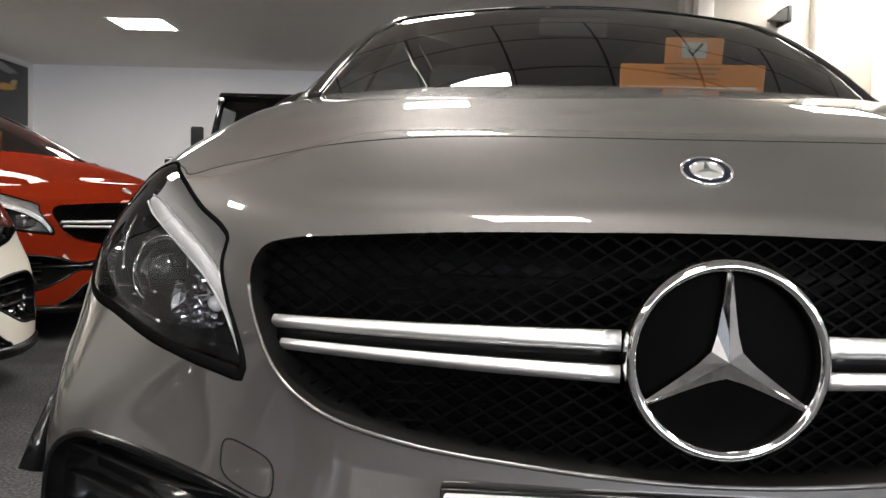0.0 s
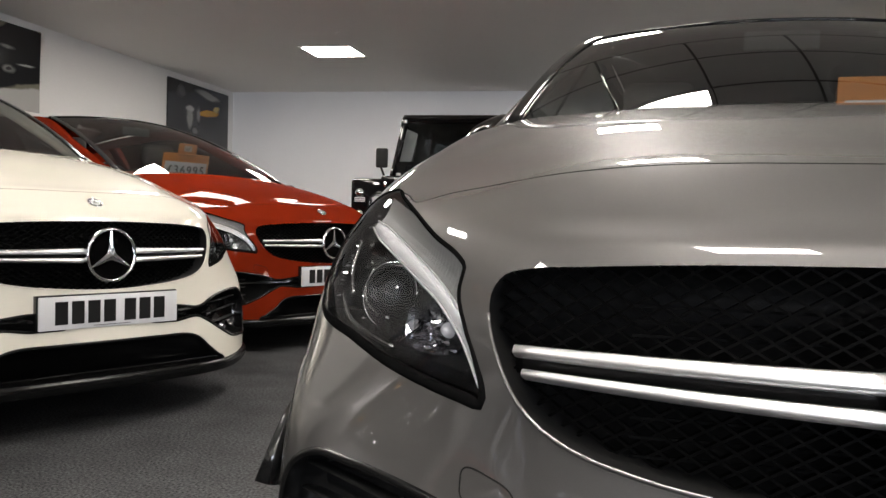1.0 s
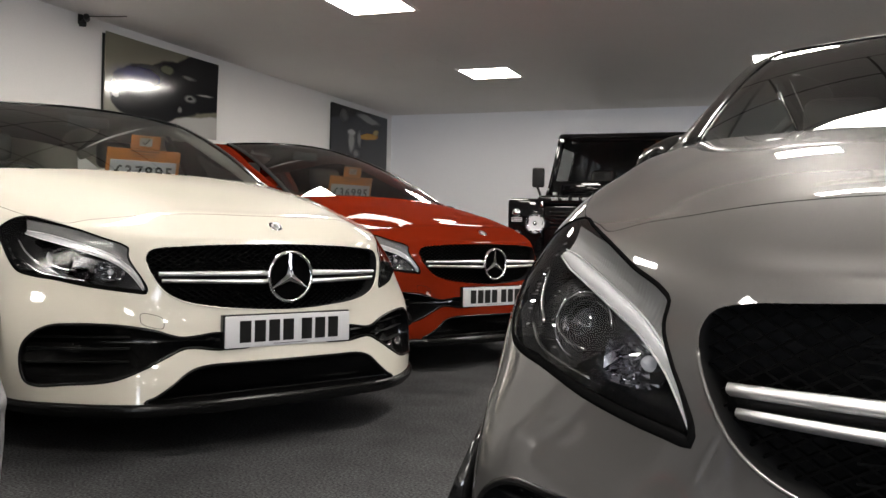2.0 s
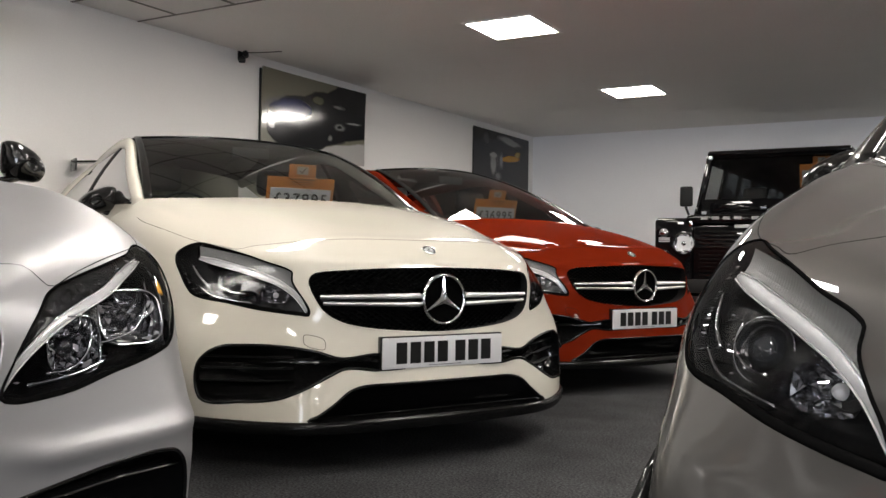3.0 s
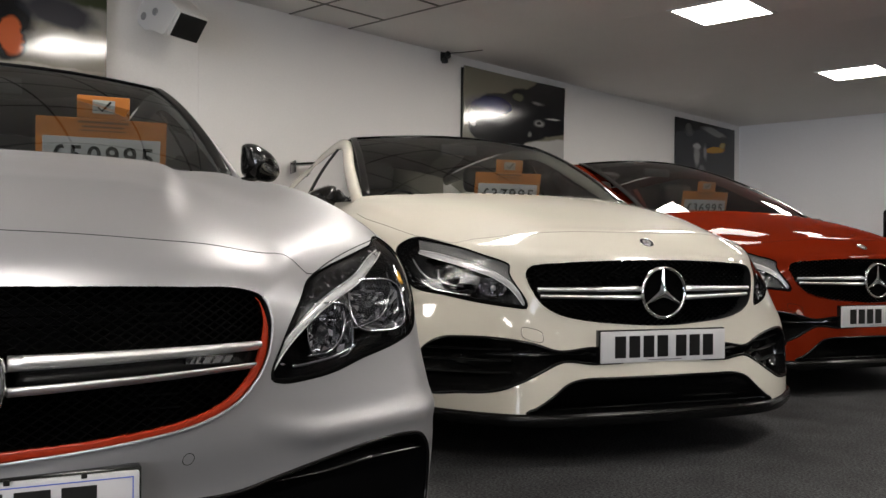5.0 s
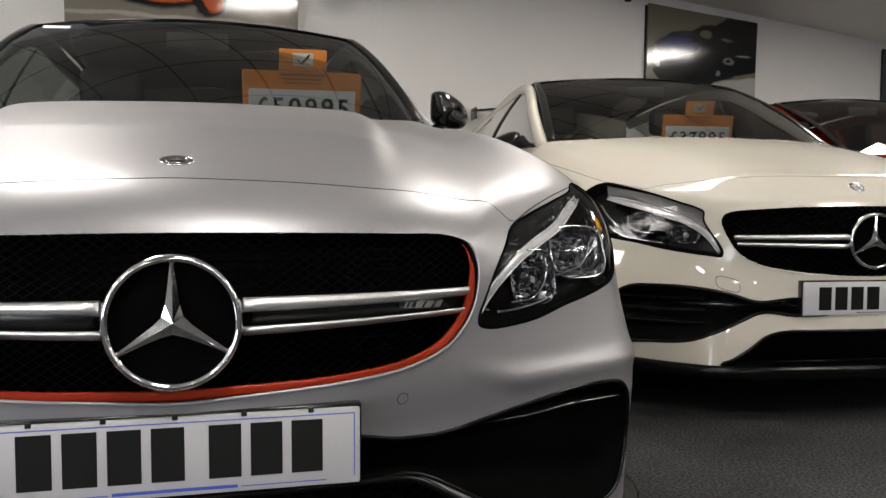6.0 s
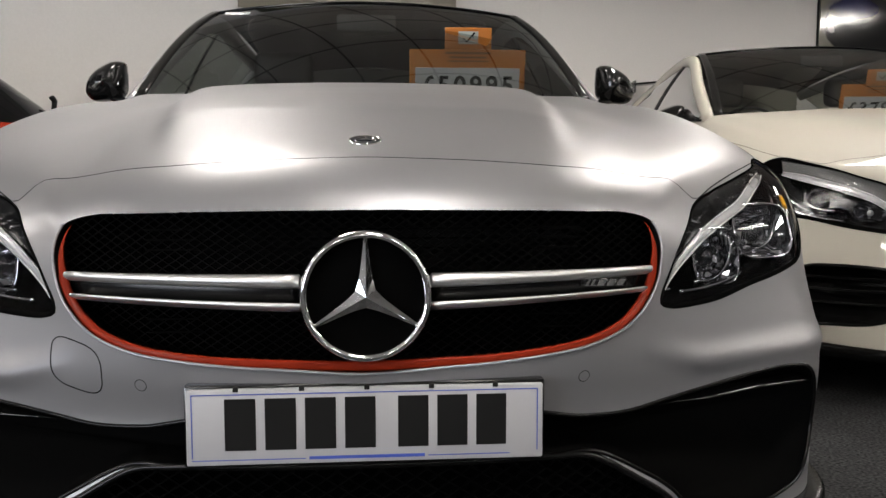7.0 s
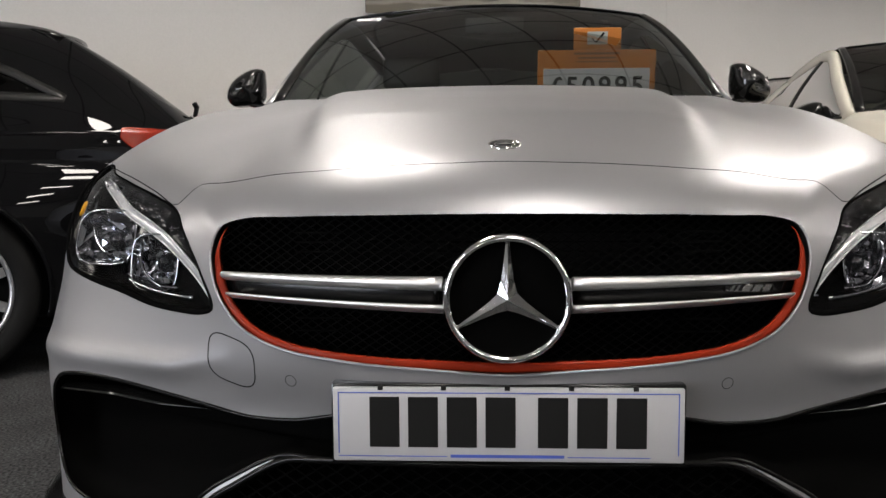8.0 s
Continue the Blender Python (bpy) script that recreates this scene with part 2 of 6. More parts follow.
class Sheet:
    """A smooth sheet over a net of half rows, mirrored in the car's middle plane; u runs across, v upwards."""

    def __init__(self, rows, shape=None):
        half = np.array(rows, float)
        self.net = np.concatenate([half[:, 1:][:, ::-1] * (-1, 1, 1), half], 1)
        self.nv, self.nu = self.net.shape[:2]
        self.su, self.sv, self.shape = spline_matrix(self.nu), spline_matrix(self.nv), shape
        u, v = np.meshgrid(np.linspace(0, self.nu - 1, 281), np.linspace(0, self.nv - 1, 201))
        self.gu, self.gv = u.ravel(), v.ravel()
        self.gp = self.at(self.gu, self.gv)

    def weights(self, t, n, s):
        t = np.clip(np.asarray(t, float), 0, n - 1)
        i = np.minimum(t.astype(int), n - 2)
        f = t - i
        e = np.eye(n)
        return e[i] * (1 - f)[:, None] + e[i + 1] * f[:, None] + s[i] * (((1 - f) ** 3 - (1 - f)) / 6)[:, None] + s[i + 1] * ((f**3 - f) / 6)[:, None]

    def at(self, u, v):
        bu, bv = self.weights(u, self.nu, self.su), self.weights(v, self.nv, self.sv)
        p = np.einsum("ki,kj,jic->kc", bu, bv, self.net, optimize=True)
        return self.shape(p) if self.shape else p

    def normal(self, u, v, h=0.02):
        u, v = np.asarray(u, float), np.asarray(v, float)
        u0, u1, v0, v1 = np.maximum(u - h, 0), np.minimum(u + h, self.nu - 1), np.maximum(v - h, 0), np.minimum(v + h, self.nv - 1)
        n = np.cross(self.at(u1, v) - self.at(u0, v), self.at(u, v1) - self.at(u, v0))
        return n / np.maximum(np.linalg.norm(n, axis=1), 1e-9)[:, None]

    def near(self, pts, w=(1, 1, 1)):
        """The (u, v) of the places on the sheet nearest to pts."""
        out = []
        for q in np.atleast_2d(pts):
            k = np.argmin((((self.gp - q) * w) ** 2).sum(1))
            u, v, su, sv = self.gu[k], self.gv[k], (self.nu - 1) / 280, (self.nv - 1) / 200
            for _ in range(3):
                a, b = np.meshgrid(np.linspace(u - su, u + su, 7), np.linspace(v - sv, v + sv, 7))
                a, b = np.clip(a.ravel(), 0, self.nu - 1), np.clip(b.ravel(), 0, self.nv - 1)
                j = np.argmin((((self.at(a, b) - q) * w) ** 2).sum(1))
                u, v, su, sv = a[j], b[j], su / 3, sv / 3
            out.append((u, v))
        return np.array(out)

    def loop(self, pts, n, closed=True, w=(1, 1, 1)):
        return self.near(spline(pts, n, closed), w)

    def trim(self, loops, lines=(), fu=13, fv=10):
        """Cuts the sheet along closed loops in (u, v). Gives for each loop's name, and for "" the rest, verts, faces and normals."""
        from mathutils.geometry import delaunay_2d_cdt

        k = np.array((0.2, 0.1))
        edge, pts = [], []
        for lp, closed in [(q, True) for q in loops.values()] + [(q, False) for q in lines]:
            b = len(pts)
            pts += [tuple(p) for p in lp * k]
            edge += [(b + i, b + (i + 1) % len(lp)) for i in range(len(lp) if closed else len(lp) - 1)]
        bnd = np.array(pts) if pts else np.zeros((0, 2))
        u, v = np.meshgrid(np.linspace(0, self.nu - 1, (self.nu - 1) * fu + 1), np.linspace(0, self.nv - 1, (self.nv - 1) * fv + 1))
        grid = np.stack([u.ravel(), v.ravel()], 1) * k
        if len(bnd):
            keep = np.ones(len(grid), bool)
            for c in range(0, len(grid), 2000):
                d = ((grid[c : c + 2000, None] - bnd[None]) ** 2).sum(2).min(1)
                keep[c : c + 2000] = d > 0.0035**2
            grid = grid[keep]
        res = delaunay_2d_cdt([Vector(p) for p in pts] + [Vector(p) for p in grid], edge, [], 0, 1e-6)
        q = np.array([tuple(p) for p in res[0]]) / k
        tri = np.array(res[2])
        cen = q[tri].mean(1)
        which = np.zeros(len(tri), int)
        for i, lp in enumerate(loops.values()):
            which[inside(cen, lp) & (which == 0)] = i + 1
        p, nm = self.at(q[:, 0], q[:, 1]), self.normal(q[:, 0], q[:, 1])
        out = {}
        for i, name in enumerate([""] + list(loops)):
            t = tri[which == i]
            if len(t):
                used, inv = np.unique(t, return_inverse=True)
                out[name] = (p[used], inv.reshape(-1, 3), nm[used])
        return out


def inside(p, poly):
    r = np.zeros(len(p), bool)
    x, y = p[:, 0], p[:, 1]
    a = poly[-1]
    for b in poly:
        if a[1] != b[1]:
            r ^= ((a[1] > y) != (b[1] > y)) & (x < (b[0] - a[0]) * (y - a[1]) / (b[1] - a[1]) + a[0])
        a = b
    return r


def mirrored(half):
    """A closed outline from its half, given from the middle round to the middle."""
    half = [tuple(p) for p in half]
    return half + [(-p[0], *p[1:]) for p in half[::-1] if abs(p[0]) > 1e-6]


def flip(vf):
    return [(-v[0], v[1], v[2]) for v in vf[0]], [tuple(f)[::-1] for f in vf[1]]

# ---- the room ----
XW, YN, XE, YS, ZC = -5.96, 11.37, 10.4, -10.6, 2.56


def room():
    fl = part("floor", box(XW - 0.3, XE + 0.3, YS - 0.3, YN + 0.3, -0.2, 0), CARPET, smooth=False)
    tagged(fl, "charcoal grey short-pile carpet of the showroom", "floor", kind="structure")
    for name, b, lab in (
        ("wall_west", (XW - 0.2, XW, YS - 0.2, YN + 0.2), "white painted plaster wall hung with car pictures"),
        ("wall_north", (XW, XE + 0.2, YN, YN + 0.2), "white painted plaster wall behind the off-roader"),
        ("wall_east", (XE, XE + 0.2, YS - 0.2, YN), "unseen wall in slate tone, darkened for reflections"),
    ):
        tagged(part(name, box(*b, 0, ZC + 0.15), WALL_DARK if "slate" in lab else WALL_COOL if name == "wall_north" else WALL, smooth=False), lab, "wall", kind="structure")
    bm = bmesh.new()
    for b in ((XW, 0.0, 0, ZC + 0.15), (5.4, XE, 0, ZC + 0.15), (0.0, 5.4, 0, 0.1), (0.0, 5.4, 2.2, ZC + 0.15)):
        box(b[0], b[1], YS - 0.2, YS, b[2], b[3], bm=bm)
    # unseen wall, kept dark to deepen reflections in the paintwork
    tagged(part("wall_south", bm, WALL_DARK, smooth=False), "unseen wall in slate tone, darkened for reflections, with a glazed shopfront", "wall", kind="structure")
    win = thing("window_1", "glazed shopfront with slim dark frame", "window", pose(2.7, YS - 0.1, 0), kind="structure")
    for x in (-2.68, -0.9, 0.9, 2.68):
        part("window_frame", box(x - 0.02, x + 0.02, -0.03, 0.03, 0.1, 2.2), MATT_BLACK, win, smooth=False)
    for x in (-1.79, 0.0, 1.79):
        part("pane", box(x - 0.86, x + 0.86, -0.004, 0.004, 0.105, 2.195), CLEAR_GLASS, win, smooth=False).visible_shadow = False
    # shallow wall pier beside the camera
    tagged(part("wall_pier", box(XW + 0.003, XW + 0.006, 2.55, 5.02, 0, ZC - 0.003), WALL, smooth=False), "shallow white pier on the plaster wall", "pier", kind="structure")
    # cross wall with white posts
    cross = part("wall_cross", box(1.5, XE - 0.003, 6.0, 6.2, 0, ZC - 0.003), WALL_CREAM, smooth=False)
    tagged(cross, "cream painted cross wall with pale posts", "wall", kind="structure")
    for x in (1.62, 2.5, 2.98, 3.9, 4.8):
        p = part("wall_post", box(x - 0.06, x + 0.06, 5.86, 5.997, 0.0, ZC - 0.004, 0.008), POST_WHITE, cross, "white painted post")
    # suspended ceiling: tiles a little above their grid of bars, all in one mesh
    step = 0.6
    x0, y0 = -3.44 - 0.3 - 4 * step, 5.443 - 0.3 - 27 * step
    v, f = [], []
    nx, ny = int((XE - x0) / step) + 2, int((YN - y0) / step) + 2
    for i in range(nx):
        for j in range(ny):
            a, b = x0 + i * step, y0 + j * step
            cx, cy = a + 0.3, b + 0.3
            if any(abs(cx - p) < 0.1 and abs(cy - q) < 0.1 for p, q in PANELS):
                continue
            k = len(v)
            t = random.uniform(-0.001, 0.001) * (b < 3.9)
            g = 0.004 if b < 3.9 else 0.0005
            v += [(a + g, b + g, ZC + 0.004 + t), (a + step - g, b + g, ZC + 0.004 - t), (a + step - g, b + step - g, ZC + 0.004 + t), (a + g, b + step - g, ZC + 0.004 - t)]
            f.append((k, k + 3, k + 2, k + 1))
    ce = obj("ceiling", v, f, CEIL, smooth=False)
    tagged(ce, "white suspended ceiling of square mineral tiles", "ceiling", kind="structure")
    # dark bars over the front of the room; beyond, tile-coloured bars imitate lines fading with distance
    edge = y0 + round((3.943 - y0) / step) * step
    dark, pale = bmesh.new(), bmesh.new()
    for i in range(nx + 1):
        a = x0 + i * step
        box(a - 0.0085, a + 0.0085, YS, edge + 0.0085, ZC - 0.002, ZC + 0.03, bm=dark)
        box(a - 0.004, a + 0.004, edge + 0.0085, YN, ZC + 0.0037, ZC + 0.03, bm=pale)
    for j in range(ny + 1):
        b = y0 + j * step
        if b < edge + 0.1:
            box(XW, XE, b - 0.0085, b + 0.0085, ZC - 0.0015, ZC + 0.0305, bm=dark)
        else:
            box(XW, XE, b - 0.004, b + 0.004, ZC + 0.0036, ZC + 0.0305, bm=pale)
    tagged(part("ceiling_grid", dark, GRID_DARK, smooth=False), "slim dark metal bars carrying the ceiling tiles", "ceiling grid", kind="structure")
    tagged(part("ceiling_grid", pale, GRID, smooth=False), "far ceiling bars in tile white, faded as if by distance", "ceiling grid", kind="structure")
    tagged(part("ceiling_slab", box(XW - 0.2, XE + 0.2, YS - 0.2, YN + 0.2, ZC + 0.16, ZC + 0.3), WALL, smooth=False), "slab over the suspended ceiling", "ceiling", kind="structure")
    for x, y in PANELS:
        lp = thing("ceiling_light", "square white led panel set in the ceiling", "ceiling light", pose(x, y, ZC), "led panels in the ceiling")
        bm = bmesh.new()
        for b in ((-0.298, -0.27, -0.298, 0.298), (0.27, 0.298, -0.298, 0.298), (-0.27, 0.27, -0.298, -0.27), (-0.27, 0.27, 0.27, 0.298)):
            box(*b, -0.006, 0.02, bm=bm)
        part("frame", bm, TRIM_WHITE, lp, smooth=False)
        part("diffuser", box(-0.2695, 0.2695, -0.2695, 0.2695, -0.003, 0.012), LED, lp, smooth=False)
    for nm, b in (("baseboard", (XW + 0.002, XW + 0.016, 5.05, YN - 0.02)), ("baseboard", (XW + 0.02, XE - 0.02, YN - 0.016, YN - 0.002))):
        tagged(part(nm, box(*b, 0.0, 0.1, 0.003), TRIM_WHITE), "white painted skirting board", "skirting", kind="structure")


PANELS = [(x, y) for x in (-3.44, -0.44, 2.56, 5.56, 8.56) for y in (8.443, 5.443, 2.443, -0.557, -3.557, -6.557, -9.557)]
# far bars: fading with distance is put into their colour
GRID = material("faded_far_ceiling_bar", (0.78, 0.76, 0.73), 0.6, var=0.03)
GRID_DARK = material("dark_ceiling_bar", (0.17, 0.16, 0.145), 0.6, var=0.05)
room()

# ---- cars ----
A_ROWS = [
    [(0, -0.02, 0.185), (0.3, -0.01, 0.185), (0.55, 0.055, 0.185), (0.76, 0.23, 0.19), (0.852, 0.43, 0.195), (0.875, 0.85, 0.2), (0.87, 1.2, 0.2), (0.87, 1.6, 0.2)],
    [(0, -0.025, 0.28), (0.3, -0.005, 0.28), (0.55, 0.07, 0.28), (0.77, 0.245, 0.28), (0.866, 0.44, 0.285), (0.89, 0.86, 0.3), (0.89, 1.2, 0.3), (0.89, 1.6, 0.3)],
    [(0, -0.005, 0.39), (0.3, 0.015, 0.39), (0.55, 0.1, 0.39), (0.77, 0.262, 0.39), (0.868, 0.45, 0.4), (0.892, 0.87, 0.43), (0.892, 1.2, 0.43), (0.892, 1.6, 0.43)],
    [(0, 0.005, 0.47), (0.3, 0.03, 0.47), (0.52, 0.11, 0.475), (0.75, 0.272, 0.48), (0.863, 0.465, 0.5), (0.89, 0.87, 0.54), (0.89, 1.2, 0.55), (0.89, 1.6, 0.55)],
    [(0, 0.01, 0.55), (0.3, 0.035, 0.55), (0.51, 0.12, 0.555), (0.74, 0.312, 0.565), (0.859, 0.515, 0.585), (0.888, 0.88, 0.63), (0.888, 1.2, 0.65), (0.888, 1.6, 0.66)],
    [(0, 0.006, 0.645), (0.3, 0.032, 0.643), (0.51, 0.135, 0.645), (0.73, 0.355, 0.655), (0.851, 0.56, 0.68), (0.882, 0.9, 0.72), (0.882, 1.2, 0.75), (0.88, 1.6, 0.77)],
    [(0, 0.035, 0.73), (0.3, 0.06, 0.725), (0.51, 0.16, 0.715), (0.71, 0.40, 0.735), (0.82, 0.61, 0.76), (0.862, 0.9, 0.8), (0.865, 1.2, 0.84), (0.865, 1.6, 0.86)],
    [(0, 0.077, 0.779), (0.3, 0.101, 0.772), (0.5, 0.20, 0.767), (0.68, 0.43, 0.785), (0.78, 0.63, 0.81), (0.83, 0.92, 0.86), (0.845, 1.22, 0.9), (0.845, 1.6, 0.92)],
    [(0, 0.19, 0.832), (0.3, 0.208, 0.829), (0.48, 0.312, 0.820), (0.64, 0.52, 0.828), (0.73, 0.70, 0.852), (0.78, 0.95, 0.9), (0.80, 1.25, 0.94), (0.805, 1.6, 0.955)],
    [(0, 0.45, 0.9), (0.3, 0.46, 0.8985), (0.47, 0.528, 0.8905), (0.6, 0.67, 0.888), (0.69, 0.83, 0.903), (0.74, 1.03, 0.94), (0.77, 1.3, 0.972), (0.79, 1.6, 0.98)],
    [(0, 0.82, 0.975), (0.3, 0.835, 0.972), (0.46, 0.87, 0.965), (0.575, 0.95, 0.958), (0.655, 1.06, 0.962), (0.71, 1.2, 0.98), (0.75, 1.38, 0.995), (0.78, 1.58, 0.995)],
    [(0, 1.2, 1.03), (0.3, 1.22, 1.028), (0.46, 1.25, 1.022), (0.575, 1.29, 1.018), (0.65, 1.33, 1.016), (0.70, 1.38, 1.014), (0.735, 1.45, 1.012), (0.765, 1.56, 1.008)],
]
C_ROWS = [
    [(0, 0.05, 0.14), (0.3, 0.06, 0.14), (0.55, 0.12, 0.14), (0.72, 0.235, 0.15), (0.875, 0.41, 0.16), (0.89, 0.9, 0.18), (0.89, 1.3, 0.18), (0.89, 1.8, 0.18)],
    [(0, 0.03, 0.26), (0.3, 0.05, 0.26), (0.55, 0.13, 0.26), (0.735, 0.24, 0.27), (0.887, 0.41, 0.28), (0.915, 0.8, 0.3), (0.908, 1.3, 0.3), (0.905, 1.8, 0.3)],
    [(0, 0.045, 0.36), (0.3, 0.075, 0.36), (0.54, 0.16, 0.36), (0.745, 0.245, 0.37), (0.892, 0.405, 0.385), (0.918, 0.8, 0.42), (0.912, 1.3, 0.42), (0.91, 1.8, 0.42)],
    [(0, 0.03, 0.44), (0.3, 0.06, 0.44), (0.52, 0.145, 0.445), (0.735, 0.25, 0.455), (0.886, 0.41, 0.475), (0.917, 0.8, 0.51), (0.91, 1.3, 0.53), (0.908, 1.8, 0.54)],
    [(0, 0.01, 0.53), (0.3, 0.045, 0.53), (0.505, 0.145, 0.535), (0.725, 0.275, 0.545), (0.877, 0.44, 0.565), (0.912, 0.82, 0.60), (0.906, 1.3, 0.63), (0.905, 1.8, 0.65)],
    [(0, 0.012, 0.63), (0.3, 0.052, 0.63), (0.505, 0.158, 0.635), (0.72, 0.30, 0.645), (0.874, 0.472, 0.66), (0.910, 0.84, 0.70), (0.90, 1.3, 0.74), (0.9, 1.8, 0.76)],
    [(0, 0.04, 0.71), (0.3, 0.08, 0.705), (0.5, 0.19, 0.695), (0.70, 0.335, 0.715), (0.858, 0.52, 0.742), (0.912, 0.86, 0.785), (0.885, 1.3, 0.83), (0.885, 1.8, 0.85)],
    [(0, 0.085, 0.762), (0.3, 0.13, 0.752), (0.49, 0.235, 0.735), (0.665, 0.37, 0.757), (0.81, 0.56, 0.787), (0.886, 0.9, 0.838), (0.86, 1.32, 0.885), (0.86, 1.8, 0.905)],
    [(0, 0.20, 0.812), (0.3, 0.245, 0.802), (0.47, 0.34, 0.785), (0.63, 0.46, 0.80), (0.765, 0.66, 0.83), (0.838, 0.97, 0.885), (0.84, 1.36, 0.935), (0.825, 1.8, 0.945)],
    [(0, 0.5, 0.88), (0.3, 0.53, 0.876), (0.46, 0.6, 0.865), (0.6, 0.74, 0.865), (0.705, 0.92, 0.892), (0.768, 1.15, 0.933), (0.79, 1.44, 0.96), (0.80, 1.8, 0.965)],
    [(0, 0.95, 0.96), (0.3, 0.965, 0.956), (0.46, 1.01, 0.946), (0.585, 1.1, 0.938), (0.67, 1.22, 0.945), (0.725, 1.37, 0.96), (0.765, 1.56, 0.975), (0.785, 1.8, 0.98)],
    [(0, 1.42, 1.02), (0.3, 1.44, 1.017), (0.46, 1.47, 1.01), (0.585, 1.51, 1.003), (0.66, 1.55, 1.0), (0.71, 1.6, 0.998), (0.745, 1.68, 0.996), (0.775, 1.8, 0.992)],
]


def domes(p):
    """Two long raised flats on the bonnet."""
    x, y = np.abs(p[:, 0]), p[:, 1]
    edge = 0.342 + 0.135 * np.clip(y - 0.2, 0, 1.2)
    lift = 1 / (1 + np.exp((x - edge) / 0.010))
    on = np.clip((y - 0.16) / 0.3, 0, 1) ** 2 * (p[:, 2] > 0.72)
    q = p.copy()
    q[:, 2] += 0.018 * lift * on
    # the bonnet flattens towards the windscreen
    back = np.clip((y - 0.6) / 0.5, 0, 1)
    q[:, 2] -= 0.013 * back ** 2 * (3 - 2 * back) / (1 + np.exp((x - 0.60) / 0.035)) * (p[:, 2] > 0.72)
    # soft swage below the headlights
    side = np.clip((x - 0.44) / 0.12, 0, 1)
    bulge = 0.014 * side * np.exp(-(((p[:, 2] - 0.475 + 0.03 * side) / 0.022) ** 2))
    q[:, 1] -= bulge * 0.8
    q[:, 0] += np.sign(p[:, 0]) * bulge * 0.2
    # folds running from the bonnet's front corners to the grille's corners
    z = np.clip((p[:, 2] - 0.675) / 0.07, 0, 1)
    away = x - (0.487 + 0.052 * z)
    fold = 0.0045 * np.exp(-((away / 0.026) ** 2)) * np.clip((p[:, 2] - 0.655) / 0.04, 0, 1) * np.clip((0.775 - p[:, 2]) / 0.035, 0, 1) * (y < 0.35)
    q[:, 1] -= fold * 0.8
    q[:, 2] += fold * 0.5
    return q


def nose(p):
    """A fold across the nose along the front edge of the bonnet."""
    x = np.abs(p[:, 0])
    d = 0.172 + 0.42 * np.clip(x, 0, 0.6) ** 2 - p[:, 1]
    z = np.clip((p[:, 2] - 0.735) / 0.045, 0, 1)
    q = p.copy()
    q[:, 2] -= 0.055 * (d + np.sqrt(d * d + 0.010**2)) * z * z * (3 - 2 * z) * np.clip((0.6 - x) / 0.2, 0, 1) * (d > -0.15) - 0.004 * np.exp(-((d / 0.05) ** 2)) * z * np.clip((0.6 - x) / 0.2, 0, 1)
    return q


